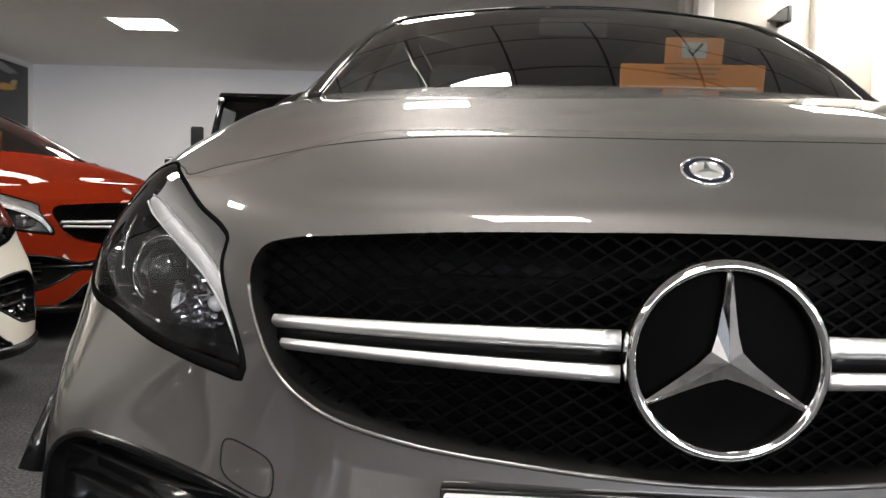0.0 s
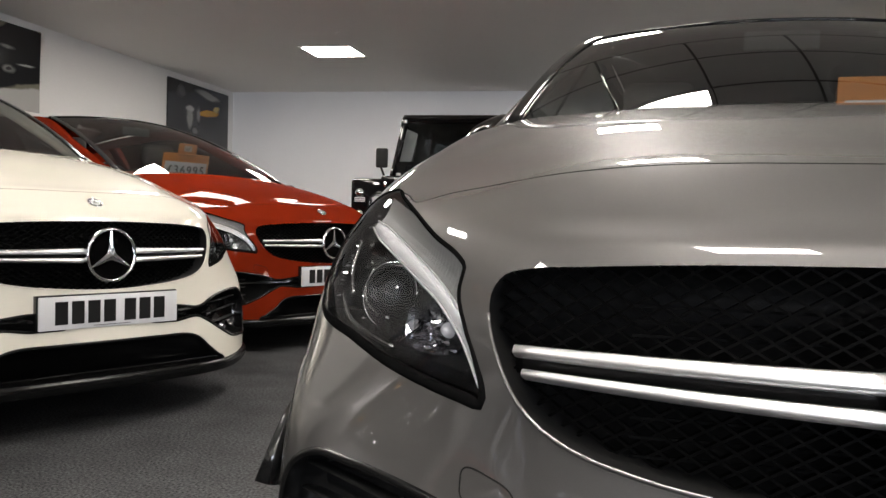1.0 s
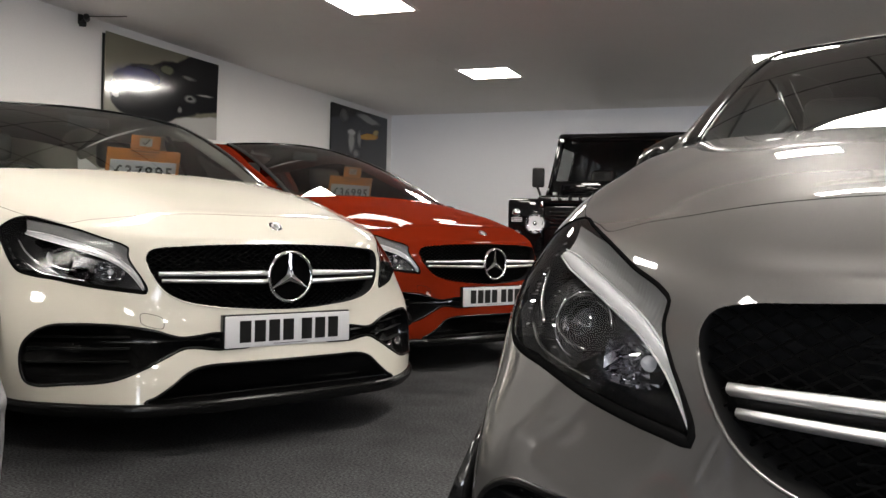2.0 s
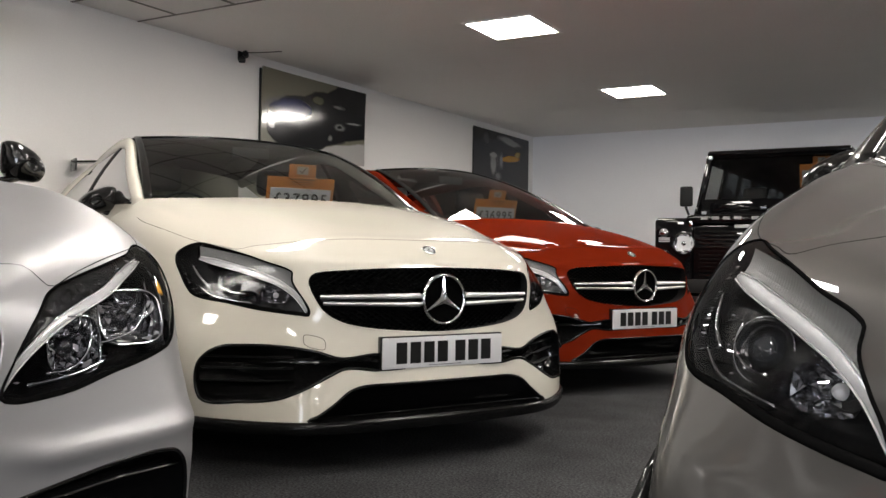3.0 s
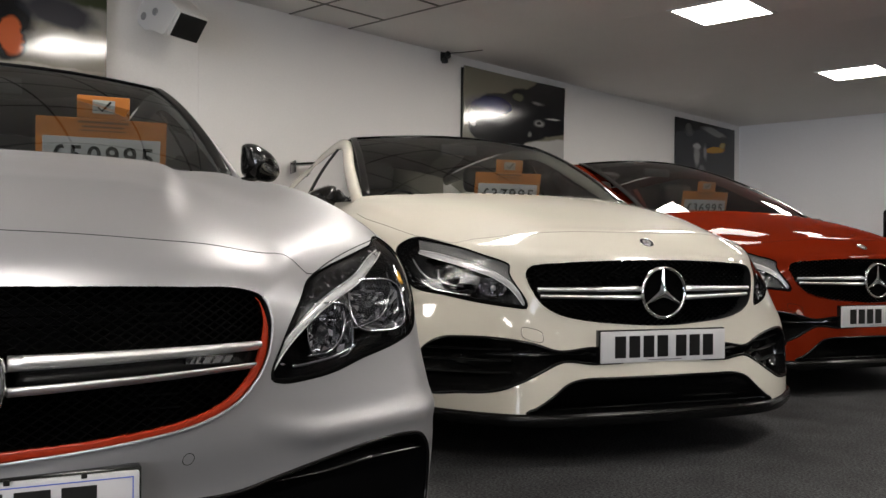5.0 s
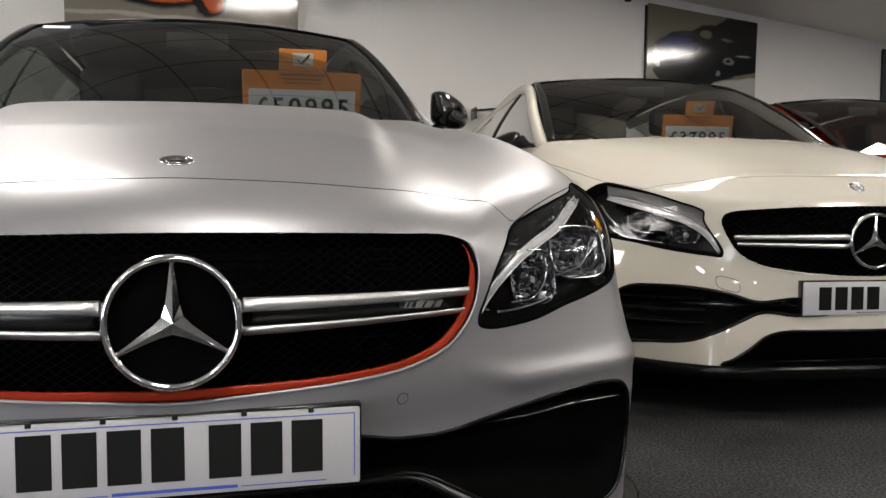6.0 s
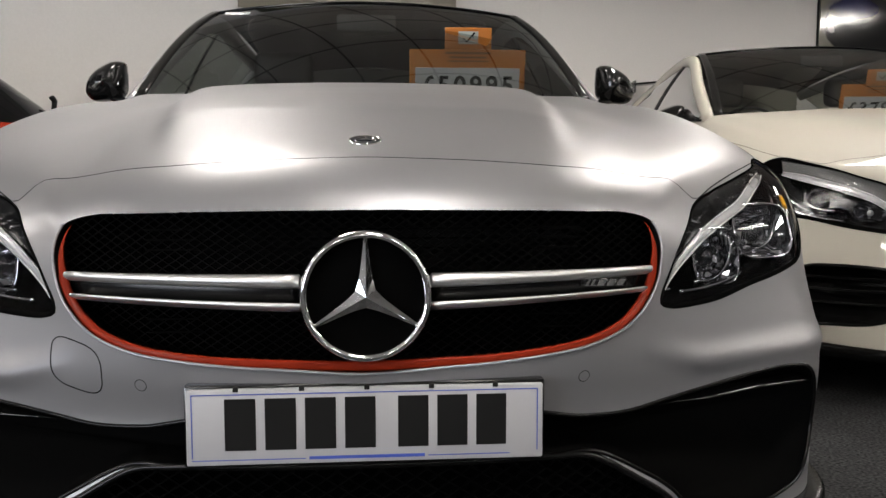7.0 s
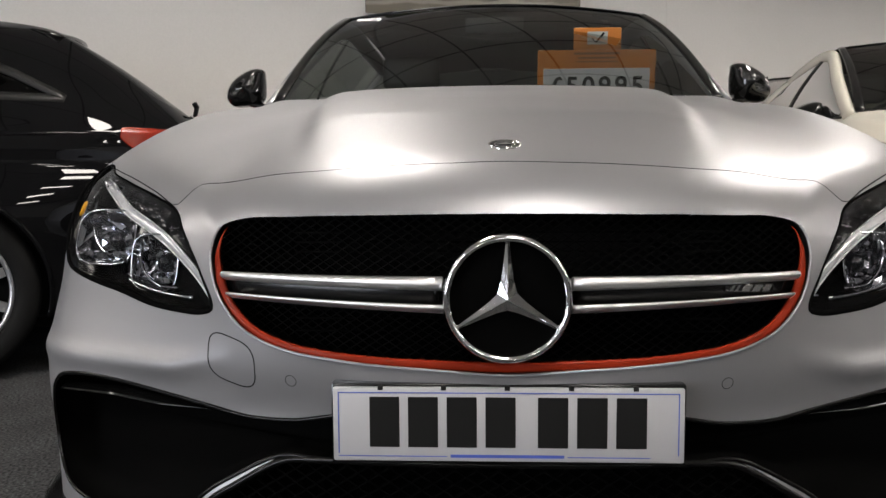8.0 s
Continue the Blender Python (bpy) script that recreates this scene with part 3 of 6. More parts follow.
SPECS = {
    "hatch": dict(
        rows=A_ROWS, shape=nose, k=0.46,
        grille=[(0, 0.727), (0.152, 0.7245), (0.27, 0.721), (0.383, 0.714), (0.44, 0.709), (0.473, 0.699), (0.486, 0.68), (0.487, 0.655), (0.474, 0.614), (0.442, 0.563), (0.396, 0.533), (0.312, 0.511), (0.199, 0.498), (0, 0.488)],
        lamp=[(0.490, 0.108, 0.565), (0.503, 0.122, 0.605), (0.520, 0.141, 0.638), (0.533, 0.165, 0.678), (0.531, 0.168, 0.692), (0.529, 0.172, 0.704), (0.536, 0.182, 0.712), (0.588, 0.254, 0.738), (0.652, 0.368, 0.772), (0.70, 0.472, 0.792), (0.735, 0.555, 0.804), (0.757, 0.575, 0.803), (0.787, 0.595, 0.787), (0.811, 0.606, 0.770), (0.818, 0.60, 0.758), (0.827, 0.51, 0.692), (0.816, 0.435, 0.633), (0.810, 0.415, 0.622), (0.787, 0.385, 0.611), (0.727, 0.319, 0.599), (0.64, 0.225, 0.578), (0.568, 0.165, 0.566), (0.505, 0.116, 0.558), (0.494, 0.108, 0.556)],
        intake=[(0.24, 0.0, 0.408), (0.40, 0.04, 0.406), (0.478, 0.075, 0.43), (0.582, 0.136, 0.447), (0.70, 0.21, 0.452), (0.755, 0.26, 0.444), (0.80, 0.295, 0.415), (0.823, 0.314, 0.375), (0.828, 0.31, 0.30), (0.812, 0.294, 0.262), (0.70, 0.19, 0.258), (0.60, 0.10, 0.272), (0.51, 0.07, 0.305), (0.44, 0.045, 0.345), (0.388, 0.029, 0.37), (0.24, 0.0, 0.372)],
        lower=[(0, 0.312), (0.2, 0.311), (0.33, 0.306), (0.375, 0.292), (0.43, 0.25), (0.49, 0.21), (0.518, 0.198), (0.508, 0.1895), (0.46, 0.188), (0.3, 0.188), (0, 0.188)],
        bonnet=[(0, 0.17, 0.826), (0.2, 0.185, 0.823), (0.384, 0.23, 0.815), (0.52, 0.32, 0.804), (0.60, 0.375, 0.795), (0.652, 0.395, 0.785), (0.69, 0.465, 0.797), (0.74, 0.565, 0.813), (0.797, 0.82, 0.857), (0.826, 1.094, 0.90), (0.805, 1.35, 0.962), (0.755, 1.46, 0.998), (0.66, 1.31, 1.01), (0.5, 1.235, 1.018), (0.25, 1.195, 1.026), (0, 1.18, 1.028)],
        hub=0.61, bars=((0.096, 0.624, 0.452, 0.620, 0.0098), (0.096, 0.592, 0.442, 0.596, 0.0078)), badge=(0, 0.101, 0.799),
        guide=[(0.765, 0.5, 0.757), (0.69, 0.37, 0.728), (0.616, 0.256, 0.694), (0.572, 0.198, 0.668), (0.534, 0.151, 0.631), (0.513, 0.129, 0.599), (0.496, 0.113, 0.568)],
        guide_w=0.012, upper=[(0.745, 0.55, 0.798), (0.65, 0.36, 0.77), (0.575, 0.24, 0.734), (0.526, 0.17, 0.702), (0.519, 0.158, 0.68), (0.511, 0.138, 0.64), (0.498, 0.118, 0.59)],
        outer=[[(0.795, 0.50, 0.735), (0.785, 0.44, 0.69), (0.765, 0.385, 0.655)], [(0.79, 0.42, 0.652), (0.76, 0.36, 0.622), (0.707, 0.304, 0.606), (0.652, 0.247, 0.596)], [(0.735, 0.375, 0.70), (0.738, 0.36, 0.665), (0.71, 0.315, 0.638), (0.67, 0.28, 0.63)]],
        eyes=[(0.70, 0.33, 0.665, 0.036)], chambers=[(0.588, 0.20, 0.630, 0.050, 0.032), (0.66, 0.275, 0.618, 0.034, 0.022), (0.735, 0.42, 0.728, 0.030, 0.010)], dots=[],
        arch=(0.96, 0.335, 0.365), plate=(-0.012, 0.42, 0.52, 0.111),
        base=(1.2, 1.032, 0.735, 1.45, 1.012), top=(2.14, 1.418, 0.59, 2.25, 1.393), rear=(3.75, 1.38, 0.52, 3.7, 1.31),
        belt=[(0.775, 1.5, 0.995), (0.80, 2.3, 1.015), (0.805, 3.1, 1.05), (0.76, 3.7, 1.11)], tail=4.2, mirror=(0.855, 1.83, 1.02, 0.082), width=0.89,
        caps=[(-0.478, 0.085, 0.462, 0.034, 0.022)], sensors=[],
    ),
    "saloon": dict(
        rows=C_ROWS, shape=domes, k=0.56,
        grille=[(0, 0.706), (0.185, 0.704), (0.34, 0.70), (0.43, 0.694), (0.468, 0.68), (0.481, 0.65), (0.479, 0.61), (0.462, 0.565), (0.421, 0.523), (0.361, 0.498), (0.258, 0.482), (0.102, 0.471), (0, 0.465)],
        lamp=[(0.480, 0.13, 0.548), (0.50, 0.148, 0.60), (0.526, 0.172, 0.642), (0.55, 0.205, 0.675), (0.572, 0.243, 0.703), (0.625, 0.298, 0.726), (0.70, 0.375, 0.748), (0.77, 0.465, 0.764), (0.842, 0.592, 0.781), (0.86, 0.58, 0.765), (0.866, 0.52, 0.725), (0.862, 0.46, 0.67), (0.851, 0.41, 0.63), (0.839, 0.38, 0.606), (0.82, 0.357, 0.593), (0.80, 0.338, 0.587), (0.745, 0.295, 0.574), (0.68, 0.25, 0.562), (0.607, 0.205, 0.545), (0.545, 0.168, 0.54), (0.50, 0.142, 0.541)],
        intake=[(0.24, 0.06, 0.383), (0.34, 0.09, 0.376), (0.418, 0.112, 0.374), (0.491, 0.141, 0.384), (0.571, 0.173, 0.395), (0.686, 0.218, 0.409), (0.77, 0.26, 0.410), (0.82, 0.29, 0.398), (0.845, 0.312, 0.365), (0.853, 0.339, 0.27), (0.825, 0.303, 0.205), (0.75, 0.25, 0.175), (0.60, 0.15, 0.168), (0.53, 0.13, 0.18), (0.50, 0.12, 0.232), (0.43, 0.10, 0.282), (0.36, 0.08, 0.32), (0.24, 0.06, 0.325)],
        lower=[(0, 0.322), (0.2, 0.321), (0.30, 0.319), (0.352, 0.314), (0.424, 0.276), (0.493, 0.227), (0.522, 0.178), (0.50, 0.165), (0.3, 0.16), (0, 0.16)],
        bonnet=[(0, 0.123, 0.784), (0.11, 0.126, 0.781), (0.297, 0.165, 0.769), (0.42, 0.235, 0.760), (0.50, 0.272, 0.7505), (0.534, 0.284, 0.746), (0.543, 0.281, 0.741), (0.562, 0.266, 0.724), (0.575, 0.257, 0.713), (0.581, 0.258, 0.711), (0.588, 0.264, 0.714), (0.63, 0.31, 0.734), (0.70, 0.39, 0.756), (0.77, 0.48, 0.772), (0.84, 0.60, 0.788), (0.872, 0.78, 0.825), (0.868, 1.0, 0.875), (0.83, 1.35, 0.938), (0.77, 1.62, 0.984), (0.68, 1.53, 0.997), (0.5, 1.455, 1.006), (0.25, 1.415, 1.017), (0, 1.40, 1.02)],
        hub=0.584, bars=((0.095, 0.605, 0.452, 0.604, 0.0098), (0.095, 0.567, 0.443, 0.573, 0.005)), badge=(0, 0.201, 0.815),
        guide=[(0.815, 0.51, 0.762), (0.75, 0.40, 0.735), (0.70, 0.325, 0.708), (0.645, 0.27, 0.684), (0.591, 0.221, 0.655), (0.541, 0.177, 0.617), (0.511, 0.154, 0.589), (0.486, 0.136, 0.558)],
        guide_w=0.0088, upper=[(0.835, 0.575, 0.776), (0.77, 0.465, 0.760), (0.70, 0.375, 0.744), (0.62, 0.295, 0.721), (0.574, 0.243, 0.698), (0.545, 0.20, 0.665), (0.50, 0.15, 0.59)],
        outer=[[(0.805, 0.43, 0.723), (0.797, 0.39, 0.693), (0.78, 0.354, 0.66), (0.754, 0.319, 0.632), (0.718, 0.291, 0.621), (0.662, 0.254, 0.619), (0.657, 0.259, 0.646), (0.667, 0.275, 0.665)], [(0.660, 0.256, 0.64), (0.656, 0.25, 0.62), (0.645, 0.239, 0.599), (0.617, 0.218, 0.578), (0.568, 0.188, 0.574)], [(0.684, 0.259, 0.583), (0.635, 0.227, 0.569), (0.568, 0.186, 0.561), (0.534, 0.165, 0.56)], [(0.84, 0.46, 0.70), (0.835, 0.415, 0.655), (0.81, 0.37, 0.625)]],
        eyes=[], chambers=[(0.752, 0.332, 0.656, 0.072, 0.052), (0.626, 0.231, 0.615, 0.052, 0.050)], dots=[(0.775, 0.45, 0.753), (0.735, 0.40, 0.742), (0.695, 0.35, 0.73), (0.655, 0.31, 0.717), (0.615, 0.27, 0.703), (0.583, 0.235, 0.687)],
        arch=(1.02, 0.335, 0.37), plate=(0.02, 0.391, 0.524, 0.113),
        base=(1.42, 1.02, 0.745, 1.68, 0.996), top=(2.2, 1.402, 0.60, 2.3, 1.37), rear=(3.75, 1.33, 0.52, 3.7, 1.27),
        belt=[(0.785, 1.75, 0.985), (0.81, 2.5, 1.0), (0.81, 3.2, 1.02), (0.74, 3.85, 1.06)], tail=4.45, mirror=(0.905, 1.93, 1.072, 0.068), width=0.91,
        caps=[(-0.442, 0.115, 0.468, 0.043, 0.038)], sensors=[(0.337, 0.444), (-0.337, 0.444)],
    ),
}


def recess(P, way, depth, shrink=0.97):
    """A pocket behind the closed outline P: its walls and its back. Returns verts, faces."""
    from mathutils.geometry import tessellate_polygon

    P = np.array(P)
    way = np.array(way, float) / np.linalg.norm(way)
    c = P.mean(0)
    n = len(P)
    mid = P + way * depth * 0.25
    q = c + (P - c) * shrink + way * depth
    v = [*P, *mid, *q]
    f = []
    for r in (0, 1):
        f += [(r * n + i, r * n + (i + 1) % n, (r + 1) * n + (i + 1) % n, (r + 1) * n + i) for i in range(n)]
    tri = tessellate_polygon([[Vector(p) for p in q]])
    f += [tuple(2 * n + i for i in t) for t in tri]
    return v, f


def lattice(poly, k, y0, cell=(0.034, 0.022), bar=0.0013, deep=0.008):
    """A net of thin crossing bars inside the outline poly (x, z), bent as y = y0 + k x x."""
    poly = np.array(poly)
    x0, x1, z0, z1 = poly[:, 0].min(), poly[:, 0].max(), poly[:, 1].min(), poly[:, 1].max()
    v, f = [], []
    nx, nz = int((x1 - x0) / cell[0]) + 2, int((z1 - z0) / cell[1]) + 2
    segs = []
    for i in range(nx * 2):
        for j in range(nz * 2):
            if (i + j) % 2 == 0:
                a = np.array((x0 + i * cell[0] / 2, z0 + j * cell[1] / 2))
                segs += [(a, a + (cell[0] / 2, cell[1] / 2)), (a, a + (cell[0] / 2, -cell[1] / 2))]
    mid = np.array([(a + b) / 2 for a, b in segs])
    for (a, b), ok in zip(segs, inside(mid, poly)):
        if not ok:
            continue
        d = b - a
        nrm = np.array((-d[1], d[0])) / np.linalg.norm(d) * bar
        c = len(v)
        for p in (a - nrm, a + nrm, b + nrm, b - nrm):
            v += [(p[0], y0 + k * p[0] ** 2, p[1]), (p[0], y0 + k * p[0] ** 2 + deep, p[1])]
        f += [(c, c + 2, c + 4, c + 6), (c, c + 6, c + 7, c + 1), (c + 2, c + 3, c + 5, c + 4)]
    return v, f


def star_emblem(root, y, z, r=0.0945):
    """Ring and three tapering ridged arms."""
    ring = [(r - 0.012, 0.006), (r - 0.012, -0.003), (r - 0.0112, -0.006), (r - 0.0085, -0.0098), (r - 0.005, -0.0108), (r - 0.002, -0.0085), (r, -0.004), (r + 0.001, 0.004), (r, 0.018), (r - 0.009, 0.02), (r - 0.012, 0.006)]
    em = obj("star_emblem", *moved(lathe(ring, 96), pose(0, y, z)), CHROME, root, "chrome ring round a three-pointed star")
    v, f = [], []
    for a in (0, 120, 240):
        t = radians(a)
        k = len(v)
        out, side = np.array((math.sin(t), math.cos(t))), np.array((math.cos(t), -math.sin(t)))
        inner = [np.array((math.sin(t + q), math.cos(t + q))) * 0.0165 for q in (math.pi / 3, -math.pi / 3)]
        # hub, ridge at three stations, the two flanks at the same stations, feet behind them
        rows = [(0.30, 0.0098, -0.0058), (0.62, 0.0060, -0.0040), (1.0, 0.0026, -0.0022)]
        v += [(0, -0.0080, 0), (inner[0][0], 0.0, inner[0][1]), (inner[1][0], 0.0, inner[1][1])]
        for q, w, d in rows:
            c = out * (r - 0.0115) * q
            v += [(c[0], d, c[1]), (c[0] + side[0] * w, 0.0, c[1] + side[1] * w), (c[0] - side[0] * w, 0.0, c[1] - side[1] * w)]
        f += [(k, k + 1, k + 4, k + 3), (k, k + 3, k + 5, k + 2)]
        for q in (3, 6):
            f += [(k + q, k + q + 1, k + q + 4, k + q + 3), (k + q, k + q + 3, k + q + 5, k + q + 2)]
        f.append((k + 9, k + 10, k + 11))
    obj("star", *moved((v, f), pose(0, y - 0.002, z)), CHROME, em, smooth=False)
    obj("emblem_back", *moved(lathe([(r - 0.006, 0.012), (0.04, 0.008), (0.0001, 0.007)], 48), pose(0, y, z)), MESH_FINE, em, "black disc")


def badge(root, sheet, at, dark=False, r=0.0275):
    uv = sheet.near([at])
    p, n = sheet.at(uv[:, 0], uv[:, 1])[0], sheet.normal(uv[:, 0], uv[:, 1])[0]
    m = Matrix.Translation(p) @ Vector(n).to_track_quat("Z", "Y").to_matrix().to_4x4() @ pose(0, 0, 0, -90)
    lip = [(r, 0.001), (r, -0.0008), (r - 0.0008, -0.0017), (r - 0.0022, -0.0017), (r - 0.003, -0.0009)]
    b = obj("bonnet_badge", *moved(lathe(lip, 40), m), CHROME, root, "small round badge in a chrome ring")
    obj("badge_ring", *moved(lathe([(r - 0.003, -0.0009), (r - 0.006, -0.0015), (r - 0.0095, -0.0012)], 40), m), BADGE_BLUE, b, "dark blue enamel ring")
    obj("badge_inner_ring", *moved(lathe([(r - 0.0095, -0.001), (r - 0.0098, -0.0017), (r - 0.0108, -0.0017), (r - 0.0115, -0.001)], 40), m), CHROME, b)
    obj("badge_disc", *moved(lathe([(r - 0.0115, -0.001), (0.0001, -0.002)], 32), m), BADGE_BLUE if dark else BADGE_SILVER, b)
    v, f = [], []
    for a in (0, 120, 240):
        t = radians(a)
        k = len(v)
        v += [(0, -0.0042, 0), (math.sin(t + 1.05) * 0.0038, -0.002, math.cos(t + 1.05) * 0.0038), (math.sin(t) * (r - 0.011), -0.0028, math.cos(t) * (r - 0.011)), (math.sin(t - 1.05) * 0.0038, -0.002, math.cos(t - 1.05) * 0.0038)]
        f += [(k, k + 1, k + 2), (k, k + 2, k + 3)]
    obj("badge_star", *moved((v, f), m), CHROME, b, smooth=False)


def number_plate(root, y, z, w, h, frame=False, band=False, tilt=0.0):
    m = pose(0, y, z, tilt, 0, 0)
    pl = part("number_plate", box(-w / 2, w / 2, -0.004, 0.006, -h / 2, h / 2, 0.003), PLATE_DULL if frame else PLATE, root, "white number plate with black bars")
    pl.matrix_basis = m
    part("plate_holder", box(-w / 2 - 0.004, w / 2 + 0.004, 0.0065, 0.03, -h / 2 - 0.006, h / 2 + 0.004, 0.003), GLOSS_BLACK, pl, "black plate holder")
    if band:
        part("plate_band", box(-w / 2 + 0.002, -w / 2 + 0.048, -0.0048, -0.0035, -h / 2 + 0.002, h / 2 - 0.002), BLUE_LINE, pl, "blue band", smooth=False)
    cw, gap = 0.045, 0.013
    zc = 0.004 if frame else 0
    total = 7 * cw + 5 * gap + 0.033
    x = -total / 2
    for i in range(7):
        part("plate_bar", box(x, x + cw, -0.0052, -0.0035, zc - 0.0385, zc + 0.0385, 0.0006, 1), INK, pl, "black bar")
        x += cw + (0.033 if i == 3 else gap)
    if frame:
        for b in ((-w / 2 + 0.008, w / 2 - 0.008, h / 2 - 0.0085, h / 2 - 0.007), (-w / 2 + 0.008, -w / 2 + 0.0095, -h / 2 + 0.012, h / 2 - 0.0085), (w / 2 - 0.0095, w / 2 - 0.008, -h / 2 + 0.012, h / 2 - 0.0085), (-w / 2 + 0.008, -0.09, -h / 2 + 0.0075, -h / 2 + 0.0088), (0.09, w / 2 - 0.05, -h / 2 + 0.0075, -h / 2 + 0.0088), (-0.085, 0.085, -h / 2 + 0.0065, -h / 2 + 0.0110)):
            part("plate_line", box(b[0], b[1], -0.0048, -0.0035, b[2], b[3]), BLUE_LINE, pl, "thin blue printed line", smooth=False)
        for x in (-0.19, -0.095, 0.0, 0.095, 0.19):
            part("clip", box(x - 0.004, x + 0.004, -0.0055, 0.0, h / 2 - 0.004, h / 2 + 0.003, 0.001), INK, pl, "small black clip")
    else:
        part("plate_line", box(-0.07, 0.07, -0.0048, -0.0035, -h / 2 + 0.007, -h / 2 + 0.009), INK, pl, "fine black printed line", smooth=False)


def chamber(m, a, b, seed):
    """A rounded-square bowl of small mirror facets round a little lens: bowl and lens, each verts and faces."""
    rng = random.Random(seed)
    n, v, f = 22, [], []
    rings = ((1.0, 0.0), (0.93, 0.010), (0.80, 0.016), (0.70, 0.030), (0.52, 0.030), (0.40, 0.036), (0.24, 0.034))
    for k, (s, d) in enumerate(rings):
        for i in range(n):
            t = 2 * math.pi * (i + 0.5 * (k % 2)) / n
            c, e = math.cos(t), math.sin(t)
            c, e = math.copysign(abs(c) ** 0.6, c), math.copysign(abs(e) ** 0.6, e)
            j = 0.0 if k == 0 else 1.0
            q = s * (1 + j * rng.uniform(-0.08, 0.08))
            v.append(m @ Vector((a * q * c, d + j * rng.uniform(-0.006, 0.006), b * q * e)))
    for k in range(len(rings) - 1):
        for i in range(n):
            p, o = k * n, (i + 1) % n
            f += [(p + i, p + o, p + n + i), (p + o, p + n + o, p + n + i)]
    r = min(a, b) * 0.34
    lens = moved(lathe([(r, 0.034), (r * 0.92, 0.024), (r * 0.6, 0.018), (0.0001, 0.015)], 18), m)
    rim = [m @ Vector((a * math.copysign(abs(math.cos(t)) ** 0.6, math.cos(t)), -0.001, b * math.copysign(abs(math.sin(t)) ** 0.6, math.sin(t)))) for t in np.linspace(0, 2 * math.pi, 40, endpoint=False)]
    return (v, f), lens, rim


def headlamp(root, sheet, spec, loop, lens, side):
    P = sheet.at(loop[:, 0], loop[:, 1])
    N = sheet.normal(loop[:, 0], loop[:, 1])
    way = -N.mean(0)
    way /= np.linalg.norm(way)
    lamp = obj("headlight", *recess(P - N * 0.001, way, 0.062, 0.93), LAMP_DARK, root, "headlight with dark housing under a clear cover")
    obj("lens", lens[0] + lens[2] * 0.0005, lens[1], LENS, lamp, "clear cover", normals=lens[2]).visible_shadow = False
    band = np.interp(np.arange(len(P)) / len(P), (0, 0.04, 0.62, 0.74, 0.98, 1), (0.006, 0.0034, 0.0034, 0.0075, 0.0080, 0.006)) * (0.65 if spec["dots"] else 1)
    obj("seal", *sweep(P - N * 0.001, np.stack([band, np.full(len(P), 0.0035)], 1), N, True, 8), DEEP, lamp, "black rubber edge")

    if spec["eyes"]:
        obj("bezel", lens[0] - lens[2] * 0.05, lens[1], LAMP_SMOKE, lamp, "smoked chrome bezel", normals=lens[2])

    def on(pts, n, deep):
        q = np.array(pts) * (side, 1, 1)
        uv = sheet.near(spline(q, n))
        nn = sheet.normal(uv[:, 0], uv[:, 1])
        return sheet.at(uv[:, 0], uv[:, 1]) - nn * np.array(deep).reshape(-1, 1), nn

    def facing(x, y, z, deep, ahead=0.55):
        uv = sheet.near([(x * side, y, z)])
        p, n = sheet.at(uv[:, 0], uv[:, 1])[0], sheet.normal(uv[:, 0], uv[:, 1])[0]
        d = (Vector(n) * (1 - ahead) + Vector((0, -1, 0.02)) * ahead).normalized()
        return Matrix.Translation(Vector(p) - Vector(n) * deep) @ d.to_track_quat("Z", "Y").to_matrix().to_4x4() @ pose(0, 0, 0, -90)

    g, gn = on(spec["guide"], 40, np.full(40, 0.016))
    wide = spec["guide_w"] * np.interp(np.linspace(0, 1, 40), (0, 0.15, 0.6, 1), (0.55, 1, 0.95, 0.6))
    wd = np.stack([wide, np.full(40, 0.004)], 1)
    guide = obj("light_guide", *sweep(g, wd, gn, sides=10, power=3), LIGHT_GUIDE, lamp, "pale frosted light guide")
    tg = np.gradient(g, axis=0)
    across = np.cross(tg, gn)
    across /= np.linalg.norm(across, axis=1)[:, None]
    for s in (-1, 1):
        obj("guide_edge", *sweep(g + across * (wide * s)[:, None] + gn * 0.003, (0.0014, 0.0014), gn, sides=6), SATIN, lamp, "bright thin edge")
    m_ = 40 if spec["dots"] else 110
    g, gn = on(spec["guide"], m_, np.full(m_, 0.016))
    u, un = on(spec["upper"], m_, np.full(m_, 0.008))
    # ribbed reflector panel between the guide and the upper edge
    v, f = [], []
    rows = 7
    for i in range(m_):
        for j in range(rows):
            w = j / (rows - 1)
            v.append(u[i] * (1 - w) + g[i] * w - un[i] * (0.005 * math.sin(math.pi * w) + (0.0004 if i % 2 else 0)))
    for i in range(m_ - 1):
        for j in range(rows - 1):
            f.append((i * rows + j, i * rows + j + 1, (i + 1) * rows + j + 1, (i + 1) * rows + j))
    obj("upper_reflector", v, f, LAMP_BODY if not spec["dots"] else LAMP_DARK, lamp, "ribbed grey reflector", smooth=False)
    for i, line in enumerate(spec["outer"]):
        o, on_ = on(line, 24, np.full(24, 0.016))
        obj("chrome_strip", *sweep(o, (0.0042 if i == 0 and spec["eyes"] else 0.0026 if spec["eyes"] else 0.0040 if i == 2 else 0.0024, 0.003), on_, sides=8, power=3), LAMP_SILVER if spec["eyes"] else LAMP_FACET, lamp, "bright reflector strip")
    if spec["dots"]:
        a, an = on([(0.845, 0.47, 0.712), (0.842, 0.45, 0.69)], 6, np.full(6, 0.012))
        obj("amber_marker", *sweep(a, (0.008, 0.004), an, sides=8), AMBER, lamp, "amber side marker")
